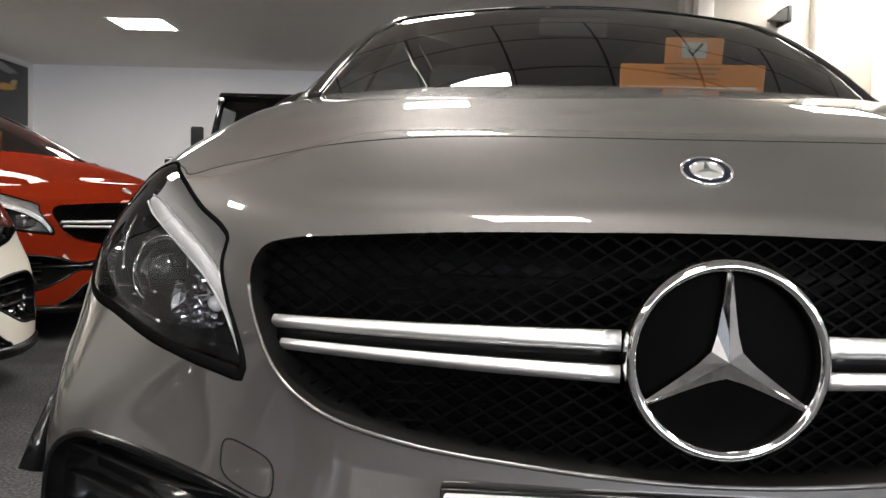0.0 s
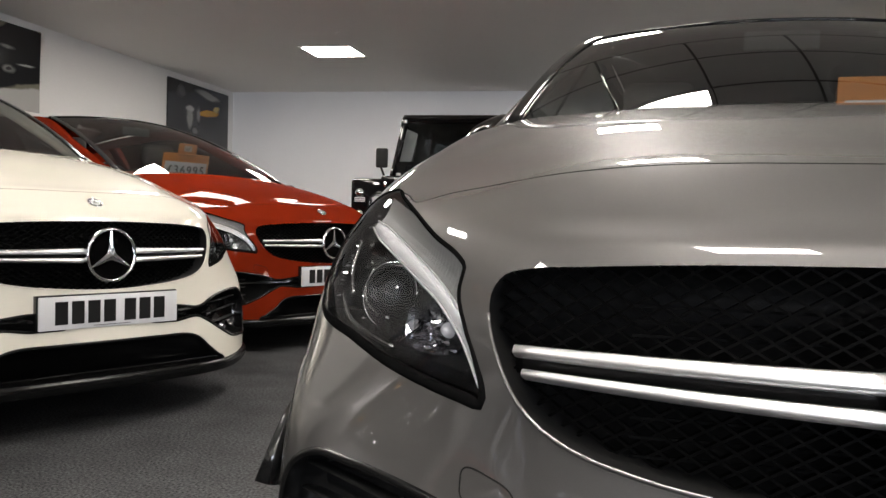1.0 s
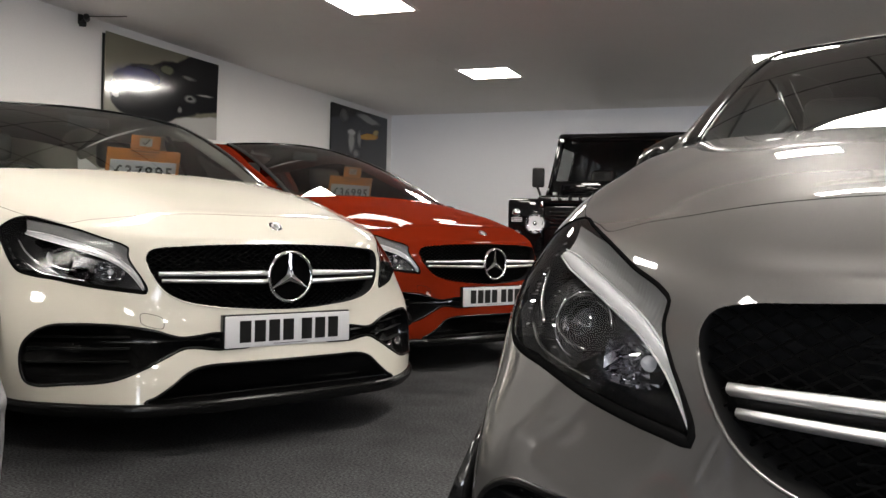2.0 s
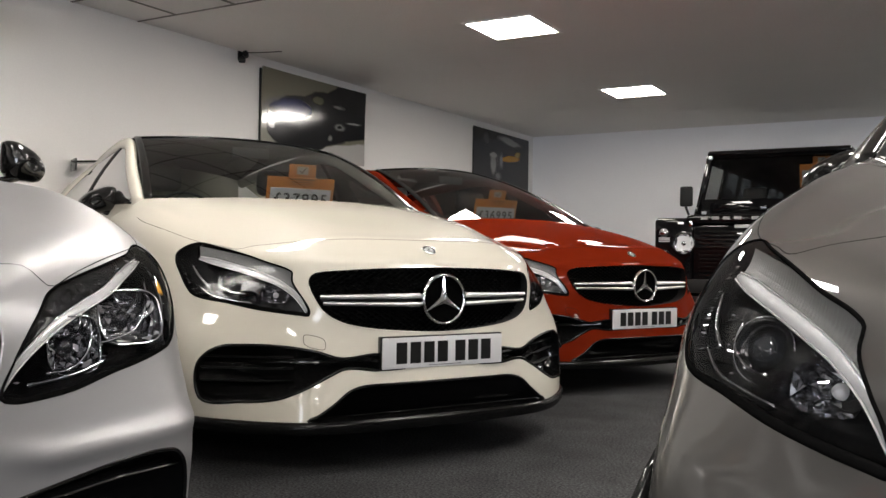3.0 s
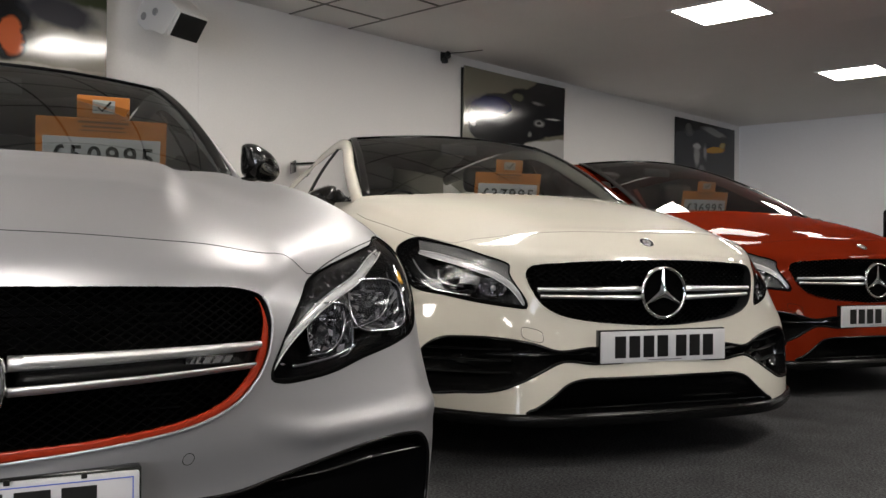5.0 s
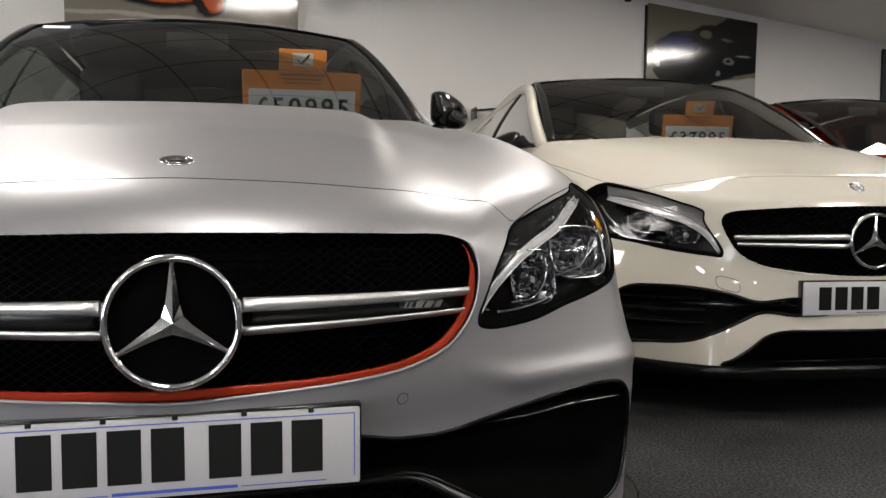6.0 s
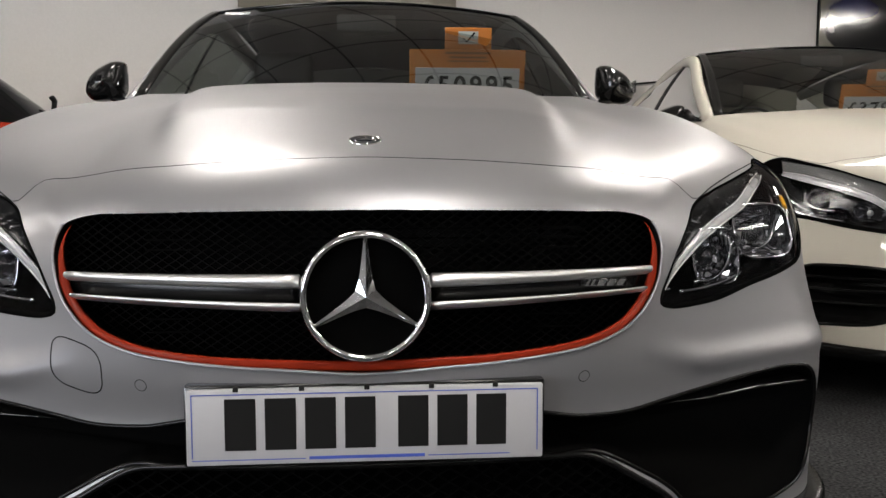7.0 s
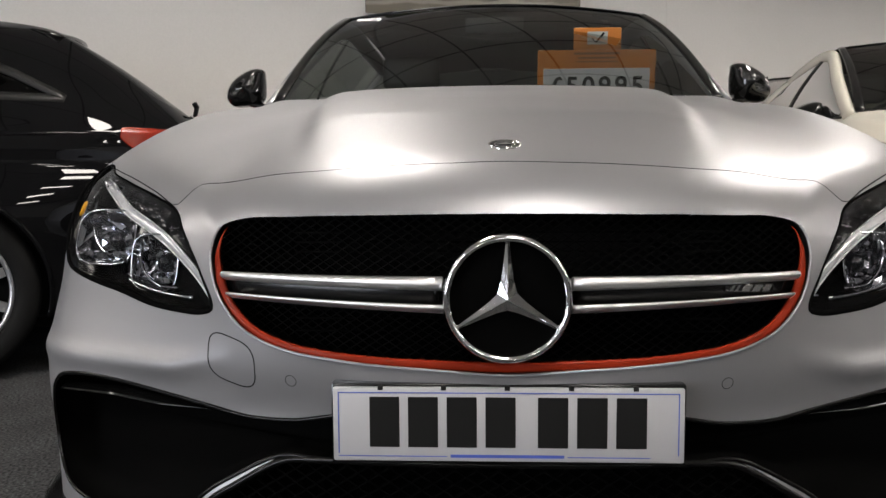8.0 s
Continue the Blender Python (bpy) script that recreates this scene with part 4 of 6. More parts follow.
    for x, y, z, r in spec["eyes"]:
        m = facing(x, y, z, 0.03)
        ey = obj("projector", *moved(lathe([(r * 1.25, 0.012), (r * 1.2, 0.004), (r * 1.15, 0.006), (r * 1.02, 0.014), (r * 0.98, 0.010), (r * 0.92, 0.018), (r * 0.8, 0.020)], 36), m), LAMP_RIM, lamp, "dark chrome projector rim")
        hoop = [m @ Vector((r * 1.3 * math.cos(t), 0.002, r * 1.3 * math.sin(t))) for t in np.linspace(0, 2 * math.pi, 48, endpoint=False)]
        obj("projector_ring", *sweep(hoop, (0.0011, 0.0011), np.array(hoop) - np.mean(hoop, 0), True, 6), LAMP_FACET, lamp, "thin bright ring")
        obj("projector_lens", *moved(lathe([(r * 0.8, 0.020), (r * 0.74, 0.010), (r * 0.55, 0.0), (r * 0.3, -0.005), (0.0001, -0.007)], 28), m), BULB, lamp, "round glass lens")
    for i, (x, y, z, a, b) in enumerate(spec["chambers"]):
        bowl, eye, rim = chamber(facing(x, y, z, 0.02, 0.35), a, b, 11 + i)
        obj("led_chamber", *bowl, LAMP_FACET_DIM if spec["dots"] else LAMP_FACET_DARK if i else LAMP_FACET_DIM, lamp, "faceted mirror chamber", smooth=False)
        obj("led_lens", *eye, BULB if i or spec["dots"] else LIGHT_GUIDE, lamp, "small glass lens")
        spec["dots"] and obj("chamber_rim", *sweep(rim, (0.0013, 0.0018), np.array(rim) - np.mean(rim, 0), True, 6), LAMP_FACET, lamp, "thin bright rim")
    for k, (x, y, z) in enumerate(spec["dots"]):
        m = facing(x, y, z, 0.012, 0.2)
        bowl, eye, rim = chamber(m, 0.017, 0.014, 40 + k)
        il = obj("indicator_led", *bowl, LAMP_FACET, lamp, "small faceted indicator reflector", smooth=False)
        obj("led_lens", *eye, LIGHT_GUIDE, lamp)
    # small bright facets on the floor of the housing, in the dark upper band and along the outer edge
    c = P.mean(0)
    v, f = [], []
    rng = random.Random(7)

    def facet(q, sz):
        k = len(v)
        t1 = np.array((1.0, rng.uniform(-0.3, 0.3), rng.uniform(-0.4, 0.4)))
        t2 = np.array((rng.uniform(-0.3, 0.3), rng.uniform(0.3, 1.2), 0.8))
        v.extend([q + t1 * sz * 1.6, q + t2 * sz * 0.6, q - t1 * sz * 1.6, q - t2 * sz * 0.6, q + way * 0.012])
        f.extend([(k, k + 1, k + 2, k + 3), (k, k + 4, k + 1), (k + 1, k + 4, k + 2), (k + 2, k + 4, k + 3), (k + 3, k + 4, k)])

    for i in range(170 if spec["dots"] else 130):
        a, b = rng.random(), rng.random()
        facet(P[int(a * len(P))] * (0.25 + 0.55 * b) + c * (0.75 - 0.55 * b) + way * 0.034, rng.uniform(0.0018, 0.006 if spec["dots"] else 0.0034))
    for i in range(90 if spec["dots"] else 0):
        k, w = rng.randrange(2, int(m_ * 0.8)), rng.uniform(0.15, 0.85)
        facet(u[k] * (1 - w) + g[k] * w + un[k] * 0.001, rng.uniform(0.0008, 0.0022))
    for i in range(40):
        k = int(len(P) * rng.uniform(0.48, 0.66))
        facet(P[k] * 0.93 + c * 0.07 + way * 0.018, rng.uniform(0.001, 0.0035))
    # fan of fine ribs beside the inner chamber
    if spec["dots"]:
        x, y, z, a, b = spec["chambers"][1]
        m = facing(x, y, z, 0.014, 0.35)
        for i in range(5):
            t = -0.25 + 0.26 * i
            r0, r1 = 0.55, 0.95
            rib = [m @ Vector((q * a * math.cos(t + 0.6) * side, -0.002, q * b * math.sin(t + 0.6))) for q in (r0, r1)]
            obj("reflector_rib", *sweep(rib, (0.0011, 0.0011), (0, -1, 0), sides=6), LAMP_FACET, lamp)
    tagged(obj("reflector_facets", v, f, LAMP_FACET, lamp, "small bright facets", smooth=False), kind="stuff")
    return lamp


def patch(fn, n, m):
    v = [fn(i / (n - 1), j / (m - 1)) for j in range(m) for i in range(n)]
    f = [(j * n + i, j * n + i + 1, (j + 1) * n + i + 1, (j + 1) * n + i) for j in range(m - 1) for i in range(n - 1)]
    return v, f


def wheel(root, x, y, r, side):
    w = obj("wheel", *moved(lathe([(r * 0.70, 0.02), (r * 0.72, -0.09), (r * 0.80, -0.115), (r * 0.93, -0.11), (r * 0.99, -0.085), (r, -0.04), (r, 0.06), (r * 0.98, 0.1), (r * 0.8, 0.115), (r * 0.7, 0.1)], 56), pose(x, y, r, 0, 0, 90 * side)), RUBBER, root, "black tyre")
    rim = obj("rim", *moved(lathe([(r * 0.73, -0.085), (r * 0.715, -0.095), (r * 0.67, -0.09), (r * 0.65, -0.03), (r * 0.64, 0.08)], 56), pose(x, y, r, 0, 0, 90 * side)), ALLOY, w, "alloy rim")
    v, f = [], []
    for i in range(10):
        a = 2 * math.pi * i / 10
        k = len(v)
        for rr, ww, yy in ((r * 0.16, 0.026, -0.075), (r * 0.66, 0.017, -0.085)):
            for s in (-1, 1):
                for dy in (0, 0.02):
                    v.append((rr * math.sin(a) + s * ww * math.cos(a), yy + dy + abs(s) * 0.0, rr * math.cos(a) - s * ww * math.sin(a)))
        f += [(k, k + 4, k + 6, k + 2), (k, k + 1, k + 5, k + 4), (k + 2, k + 6, k + 7, k + 3)]
    obj("spokes", *moved((v, f), pose(x, y, r, 0, 0, 90 * side)), ALLOY, w, "ten-spoke alloy centre", smooth=False)
    obj("hub_cap", *moved(lathe([(r * 0.2, -0.07), (r * 0.17, -0.085), (0.0001, -0.088)], 24), pose(x, y, r, 0, 0, 90 * side)), ALLOY, w)
    obj("brake_disc", *moved(lathe([(r * 0.55, 0.0), (r * 0.2, 0.0)], 40), pose(x, y, r, 0, 0, 90 * side)), SATIN, w, "steel brake disc")


def cabin(root, sp, paint, roof_mat, wheel_side):
    y0, z0, xb, yb, zb = sp["base"]
    y1, z1, xt, yt, zt = sp["top"]
    y2, z2, xr, yr, zr = sp["rear"]
    B = lambda s: np.array((s * xb, y0 + (yb - y0) * s * s, z0 + (zb - z0) * s * s))
    T = lambda s: np.array((s * xt, y1 + (yt - y1) * s * s, z1 + (zt - z1) * s * s))
    R = lambda s: np.array((s * xr, y2 + (yr - y2) * s * s, z2 + (zr - z2) * s * s))
    ws = lambda a, b: B(2 * a - 1) * (1 - b) + T(2 * a - 1) * b + np.array((0, -0.35, 0.94)) * 0.035 * 4 * b * (1 - b)
    obj("windscreen", *patch(ws, 41, 21), SCREEN, root, "tinted windscreen mirroring the ceiling").visible_shadow = False
    rf = lambda a, b: T(2 * a - 1) * (1 - b) + R(2 * a - 1) * b + np.array((0, 0, 1)) * 0.045 * 4 * b * (1 - b)
    obj("roof", *patch(rf, 25, 21), roof_mat, root, "dark glossy roof")
    edge = [T(s) for s in np.linspace(-1, 1, 31)]
    obj("roof_edge", *sweep(edge, (0.012, 0.006), (0, 0, 1)), roof_mat, root)
    rg = lambda a, b: R(2 * a - 1) * (1 - b) + np.array(((2 * a - 1) * 0.66, sp["tail"] - 0.12, sp["belt"][-1][2])) * b
    obj("rear_window", *patch(rg, 15, 9), DARK_GLASS, root, "dark rear window")
    belt = spline(sp["belt"], 30)
    for s in (-1, 1):
        # pillar and cant rail
        rail = spline([B(s) + (0.018 * s, 0.0, -0.03), (B(s) * 0.5 + T(s) * 0.5) + np.array((0.026 * s, 0.026, -0.018)), T(s) + (0.018 * s, 0.035, -0.036), (T(s) * 0.5 + R(s) * 0.5) + np.array((0.024 * s, 0, 0.004)), R(s) + (0.02 * s, 0, -0.02)], 40)
        obj("roof_pillar", *sweep(rail, (0.036, 0.024), (0.9 * s, -0.15, 0.4), sides=12, power=2.4), paint, root, "painted windscreen pillar and roof rail")
        inner = [ws((1 + s * 0.972) / 2, b) + np.array((0, -0.0015, 0.004)) for b in np.linspace(0, 1, 24)]
        obj("pillar_trim", *sweep(inner, (0.020, 0.004), (0.15 * s, -0.36, 0.92), sides=8, power=3), GLOSS_BLACK, root, "black windscreen edge")
        # side glass
        top = np.array([rail[min(39, 2 + int(i * 37 / 29))] for i in range(30)])
        bl = belt * (s, 1, 1)
        sg = lambda a, b: bl[int(round(a * 29))] * (1 - b) + top[int(round(a * 29))] * b + np.array((s * 0.02 * 4 * b * (1 - b), 0, 0))
        obj("side_window", *patch(sg, 30, 8), SIDE_GLASS, root, "dark side windows").visible_shadow = False
        pb = [sg(13 / 29, b) + np.array((s * 0.003, 0, 0)) for b in np.linspace(0, 1, 8)]
        obj("door_pillar", *sweep(pb, (0.035, 0.004), (s, 0, 0.2), sides=8), MATT_BLACK, root, "black door pillar")
        pc = [sg(25 / 29, b) + np.array((s * 0.003, 0, 0)) for b in np.linspace(0, 1, 8)]
        obj("rear_pillar", *sweep(pc, (0.10, 0.012), (s, 0, 0.2), sides=8), paint, root, "painted rear pillar")
        obj("belt_trim", *sweep(bl, (0.006, 0.01), (s, 0, 0.3), sides=8), GLOSS_BLACK, root)
        # flank behind the front wheel
        ys = np.linspace(sp["belt"][0][1] + 0.04, sp["tail"], 24)

        def flank(a, b):
            y = ys[int(round(a * 23))]
            zt_ = np.interp(y, belt[:, 1], belt[:, 2])
            xt_ = np.interp(y, belt[:, 1], belt[:, 0])
            k = min(1.0, max(0.0, (y - sp["tail"] + 0.5) / 0.5))
            z = 0.2 + (zt_ - 0.2) * b
            wv = sp["width"] * (1 - 0.16 * k * k)
            x = np.interp(z, (0.2, 0.4, 0.62, 0.8, zt_), (wv - 0.03, wv, wv, wv - 0.012, min(xt_, wv - 0.03)))
            return np.array((s * x, y, z))

        obj("body_side", *patch(flank, 24, 16), paint, root, "painted door and rear flank")
        # mirror: upright inner edge, top falling to the outside, domed forwards
        mx, my, mz, mw = sp["mirror"]
        rim = spline([(-0.9, 0.55), (-0.86, 0.86), (-0.55, 0.95), (0.1, 0.72), (0.62, 0.36), (0.92, -0.12), (0.95, -0.55), (0.72, -0.84), (0.1, -0.88), (-0.6, -0.78), (-0.86, -0.5), (-0.92, 0.0)], 40, True)
        v, f = [], []
        shells = ((0.050, 0.90), (0.056, 0.97), (0.045, 1.0), (0.015, 1.0), (-0.02, 0.93), (-0.045, 0.76), (-0.058, 0.48), (-0.062, 0.04))
        for dy, k in shells:
            v += [(s * (mx + mw * 1.12 * (a * k - 0.05 * (1 - k))), my + dy + 0.018 * a, mz + 0.074 * b * k) for a, b in rim]
        for i in range(len(shells) - 1):
            f += [(i * 40 + j, i * 40 + (j + 1) % 40, (i + 1) * 40 + (j + 1) % 40, (i + 1) * 40 + j) for j in range(40)]
        f += [tuple(range(40)), tuple(range((len(shells) - 1) * 40, len(shells) * 40))]
        bm = bmesh.new()
        vs = [bm.verts.new(q) for q in v]
        for q in f:
            bm.faces.new([vs[i] for i in q])
        mir = part("door_mirror", bm, GLOSS_BLACK, root, "glossy black door mirror", angle=50)
        glass = [(s * (mx + mw * 1.12 * a * 0.88), my + 0.053 + 0.018 * a, mz + 0.074 * b * 0.88) for a, b in rim]
        obj("mirror_glass", glass + [(q[0], q[1] + 0.004, q[2]) for q in glass], [tuple(range(40)), tuple(range(40, 80))], CHROME, mir, "mirror glass", smooth=False)
        obj("repeater", *sweep([(s * (mx + mw * q), my - 0.048 + 0.06 * max(0, q), mz - 0.012 - 0.012 * q) for q in np.linspace(0.0, 0.98, 9)], (0.004, 0.006), (0, -1, 0), sides=8), RED_LAMP_DARK, mir, "dark indicator strip")
        obj("mirror_arm", *sweep([(s * (mx - 0.15), my + 0.03, mz - 0.085), (s * (mx - 0.09), my + 0.01, mz - 0.075), (s * (mx - 0.02), my, mz - 0.055)], (0.03, 0.013), (0, 0, 1), sides=10, power=3), GLOSS_BLACK, mir, "black mirror arm")
    zz = sp["belt"][-1][2]
    obj("tail_panel", *patch(lambda a, b: np.array(((2 * a - 1) * sp["width"] * 0.84, sp["tail"], 0.2 + (zz - 0.2) * b)), 3, 3), paint, root, "painted tail")
    obj("rear_deck", *patch(lambda a, b: np.array(((2 * a - 1) * 0.76, sp["tail"] - 0.75 + 0.75 * b, zz - 0.003)), 3, 3), paint, root)
    # cabin
    part("dashboard", box(-0.70, 0.70, yb - 0.12, yb + 0.42, 0.72, z0 - 0.035, 0.03), CABIN, root, "dark dashboard")
    part("underbody", box(-0.80, 0.80, 0.42, sp["tail"] - 0.05, 0.16, 0.62), DEEP, root, "dark underbody", smooth=False)
    for x in (-0.37, 0.37):
        st = part("seat", box(x - 0.25, x + 0.25, yb + 1.02, yb + 1.2, 0.55, 1.10, 0.06, 3), SEAT, root, "dark leather seat")
        part("headrest", box(x - 0.13, x + 0.13, yb + 1.06, yb + 1.16, 1.13, 1.29, 0.04, 3), SEAT, st)
    bmw = lathe([(0.185, 0), (0.178, -0.012), (0.17, 0), (0.178, 0.012), (0.185, 0)], 32)
    obj("steering_wheel", *moved(bmw, pose(wheel_side * 0.37, yb + 0.52, 0.93, -25)), CABIN, root, "black steering wheel")
    part("rear_view_mirror", box(-0.11, 0.11, yt - 0.22, yt - 0.19, zt - 0.09, zt - 0.03, 0.01), CABIN, root, "inside mirror")


def price_sign(root_m, x, y, z, price, rz=0):
    """Orange card with a white digit strip, standing on the dashboard. z: top of the broad part."""
    s = thing("price_sign", "orange price card with white digit strip behind windscreen", "price sign", root_m @ pose(x, y, z, 12, 0, rz), "price cards behind windscreens")
    part("card", box(-0.205, 0.205, -0.003, 0.003, -0.23, 0.0, 0.002, 1), ORANGE, s, "orange card")
    part("header_card", box(-0.082, 0.082, -0.003, 0.003, 0.001, 0.075, 0.002, 1), ORANGE, s, "orange header card")
    part("tick_disc", box(-0.035, 0.035, -0.005, -0.0035, 0.018, 0.062, 0.0005, 1), TICK, s, "pale blue patch", smooth=False)
    obj("tick", *sweep([(-0.018, -0.007, 0.04), (-0.006, -0.007, 0.026), (0.022, -0.007, 0.058)], (0.004, 0.001), (0, -1, 0), sides=6), INK, s, "dark tick")
    for i, (w, zz, h) in enumerate(((0.16, -0.012, 0.008), (0.13, -0.027, 0.006), (0.145, -0.04, 0.004))):
        part("print_bar", box(-w / 2, w / 2, -0.005, -0.0035, zz - h / 2, zz + h / 2), BROWN, s, "dark print bar", smooth=False)
    strip = part("digit_strip", box(-0.185, 0.185, -0.007, -0.0035, -0.155, -0.063, 0.001, 1), PLATE, s, "white digit strip")
    if price:
        text("digits", price, 0.09, INK, strip, pose(0, -0.0075, -0.127, 90, 0, 0), 0.0004)
    else:
        text("digits", "£", 0.09, INK, strip, pose(-0.145, -0.0075, -0.127, 90, 0, 0), 0.0004)
        for k in range(5):
            part("digit_bar", box(-0.105 + 0.057 * k, -0.065 + 0.057 * k, -0.0085, -0.007, -0.148, -0.088), INK, strip, smooth=False)
    part("prop", box(-0.18, 0.18, 0.004, 0.012, -0.24, -0.2), CABIN, s, "black prop", smooth=False)
    return s


TICK = material("pale_blue_print", (0.42, 0.46, 0.45), 0.6)
BROWN = material("brown_print", (0.16, 0.06, 0.02), 0.6)


def car(kind, label, m, paint, roof_mat, trim=None, frame=False, group="", change=None):
    sp = dict(SPECS[kind], **(change or {}))
    root = thing("car", label, "car", m, group)
    sh = Sheet(sp["rows"], sp["shape"])
    flat = (1, 0.03, 1)
    loops = {}
    gr = mirrored([(x, 0.0, z) for x, z in sp["grille"]])
    loops["grille"] = sh.loop(gr, 220, True, flat)
    loops["lower"] = sh.loop(mirrored([(x, 0.0, z) for x, z in sp["lower"]]), 160, True, flat)
    for s, nm in ((-1, "a"), (1, "b")):
        loops["lamp" + nm] = sh.loop([(x * s, y, z) for x, y, z in sp["lamp"]], 150)
        loops["intake" + nm] = sh.loop([(x * s, y, z) for x, y, z in sp["intake"]], 140)
        ay, az, ar = sp["arch"]
        loops["arch" + nm] = sh.near([(s * 0.9, ay + ar * math.cos(a), az + ar * math.sin(a)) for a in np.linspace(-0.42, math.pi + 0.42, 60)])
    bon = mirrored(sp["bonnet"])
    loops["bonnet"] = sh.loop(bon, 330, True)
    cut = sh.trim(loops)
    v, f, n = cut[""]
    obj("body_shell", v, f, paint, root, "painted front bumper and wings", normals=n)
    v, f, n = cut["bonnet"]
    obj("bonnet", v, f, paint, root, "painted bonnet", normals=n)
    q = loops["bonnet"]
    P, N = sh.at(q[:, 0], q[:, 1]), sh.normal(q[:, 0], q[:, 1])
    keep = P[:, 1] < sp["base"][3] - 0.25
    ids = np.where(keep)[0]
    runs = np.split(ids, np.where(np.diff(ids) > 1)[0] + 1)
    if len(runs) > 1:
        runs = [np.concatenate([runs[-1], runs[0]])] + runs[1:-1]
    for r in runs:
        if len(r) > 2:
            obj("bonnet_seam", *sweep(P[r] - N[r] * 0.0004, (0.0012 if kind == "hatch" else 0.0014, 0.001), N[r], False, 6), SEAM, root)
    # grille
    q = loops["grille"]
    P, N = sh.at(q[:, 0], q[:, 1]), sh.normal(q[:, 0], q[:, 1])
    grille = obj("grille", *recess(P, (0, 1, 0), 0.10, 0.99), MATT_BLACK, root, "black grille opening")
    poly = P[:, (0, 2)]
    c = poly.mean(0)
    obj("grille_mesh", *lattice(c + (poly - c) * 0.985, sp["k"], 0.046, *(((0.021, 0.0135), 0.0009, 0.010) if trim else ((0.030, 0.0185), 0.0014, 0.012))), MESH_FINE if trim else MESH_BLACK, grille, "black diamond mesh", smooth=False)
    for z in (0.52, 0.54, 0.56, 0.645, 0.66, 0.675):
        part("radiator_fin", box(-0.33, 0.33, 0.09, 0.094, z - 0.0015, z + 0.0015), MESH_FINE if trim else MESH_BLACK, grille, smooth=False)
    low = (P[:, 2] < sp["hub"] + (0.10 if trim else 0.05))
    ids = np.where(low)[0]
    st = np.where(np.diff(ids) > 1)[0]
    ids = np.concatenate([ids[st[0] + 1 :], ids[: st[0] + 1]]) if len(st) else ids
    rim = P[ids] + N[ids] * 0.001
    obj("grille_rim", *sweep(rim, (0.0028, 0.0026), N[ids], False, 8), paint, grille, "thin painted grille edge")
    if trim:
        cc = np.array((0, 0.06, sp["hub"]))
        d = cc - rim
        d[:, 1] = 0
        d /= np.linalg.norm(d, axis=1)[:, None]
        obj("grille_trim", *sweep(rim + d * 0.011 + np.array((0, 0.006, 0)), np.array((0.0074, 0.004)) * np.clip(np.minimum(np.arange(len(rim)), np.arange(len(rim))[::-1]) / 9, 0.12, 1)[:, None], (0, -1, 0), False, 8, 3), trim, grille, "red painted grille edge")
    for x0, z0, x1, z1, h in sp["bars"]:
        for s in (-1, 1):
            xs = np.linspace(x0, x1, 16)
            path = [(s * x, sp["k"] * x * x + 0.004 + 0.004 * (x - x0), z0 + (z1 - z0) * (x - x0) / (x1 - x0)) for x in xs]
            hs = np.stack([np.full(16, 0.012 if trim else 0.008), np.interp(xs, (x0, x1), (h, h * 0.6))], 1)
            obj("grille_bar", *sweep(path, hs, (0, 0.5 if trim else 0.72, 1), False, 14, 2.6 if trim else 3.2), SATIN, grille, "satin silver grille bar")
            if (x0, z0) == sp["bars"][0][:2]:
                z2, z3 = sp["bars"][1][1], sp["bars"][1][3]
                pm = [(s * x, sp["k"] * x * x + 0.034, ((z0 + z2) + (z1 + z3 - z0 - z2) * (x - x0) / (x1 - x0)) / 2) for x in xs]
                obj("grille_bar_web", *sweep(pm, (0.01, (z0 - z2) / 2), (0, 0.0, 1), False, 8, 4), TRIM_BLACK, grille, "black web between the bars")
    bx = 0.37
    zb = (sp["bars"][0][3] + sp["bars"][1][3]) / 2 + 0.001
    mb = part("model_badge", box(bx - 0.036, bx + 0.036, sp["k"] * bx * bx + 0.006, sp["k"] * bx * bx + 0.009, zb - 0.0065, zb + 0.0065, 0.001), GLOSS_BLACK, grille, "small badge of bright slanted bars")
    for q, wd in ((-0.026, 0.004), (-0.018, 0.004), (-0.004, 0.011), (0.011, 0.011), (0.026, 0.010)):
        bm = box(bx + q - wd / 2, bx + q + wd / 2, sp["k"] * bx * bx + 0.001, sp["k"] * bx * bx + 0.0055, zb - 0.005, zb + 0.005)
        for v_ in bm.verts:
            v_.co.x += (v_.co.z - zb) * 0.6
        part("badge_bar", bm, CHROME, grille, smooth=False)
    star_emblem(root, -0.002, sp["hub"])
    badge(root, sh, sp["badge"], bool(trim))
    # lower openings
    for nm in ("a", "b"):
        q = loops["intake" + nm]
        P, N = sh.at(q[:, 0], q[:, 1]), sh.normal(q[:, 0], q[:, 1])
        it = obj("air_intake", *recess(P, (-0.15 * np.sign(P[:, 0].mean()), 1, 0), 0.085, 0.9), DEEP if trim else GLOSS_BLACK, root, "black side air intake")
        obj("intake_rim", *sweep(P - N * 0.001, (0.004 if trim else 0.006, 0.004), N, True, 8), TRIM_BLACK, it, "satin black rim")
        c = P.mean(0)
        if trim:
            s = np.sign(c[0])
            bl = np.array([(s * x, np.interp(x, (0.49, 0.57, 0.69, 0.82), (0.150, 0.182, 0.228, 0.308)) + 0.010, np.interp(x, (0.49, 0.57, 0.69, 0.82), (0.372, 0.376, 0.384, 0.374))) for x in np.linspace(0.492, 0.82, 28)])
            obj("intake_blade", *sweep(bl, np.array((0.014, 0.003)) * np.clip(np.arange(28) / 8, 0.15, 1)[:, None], (0, -0.4, 1), False, 10, 2.5), GLOSS_BLACK, it, "gloss black blade")
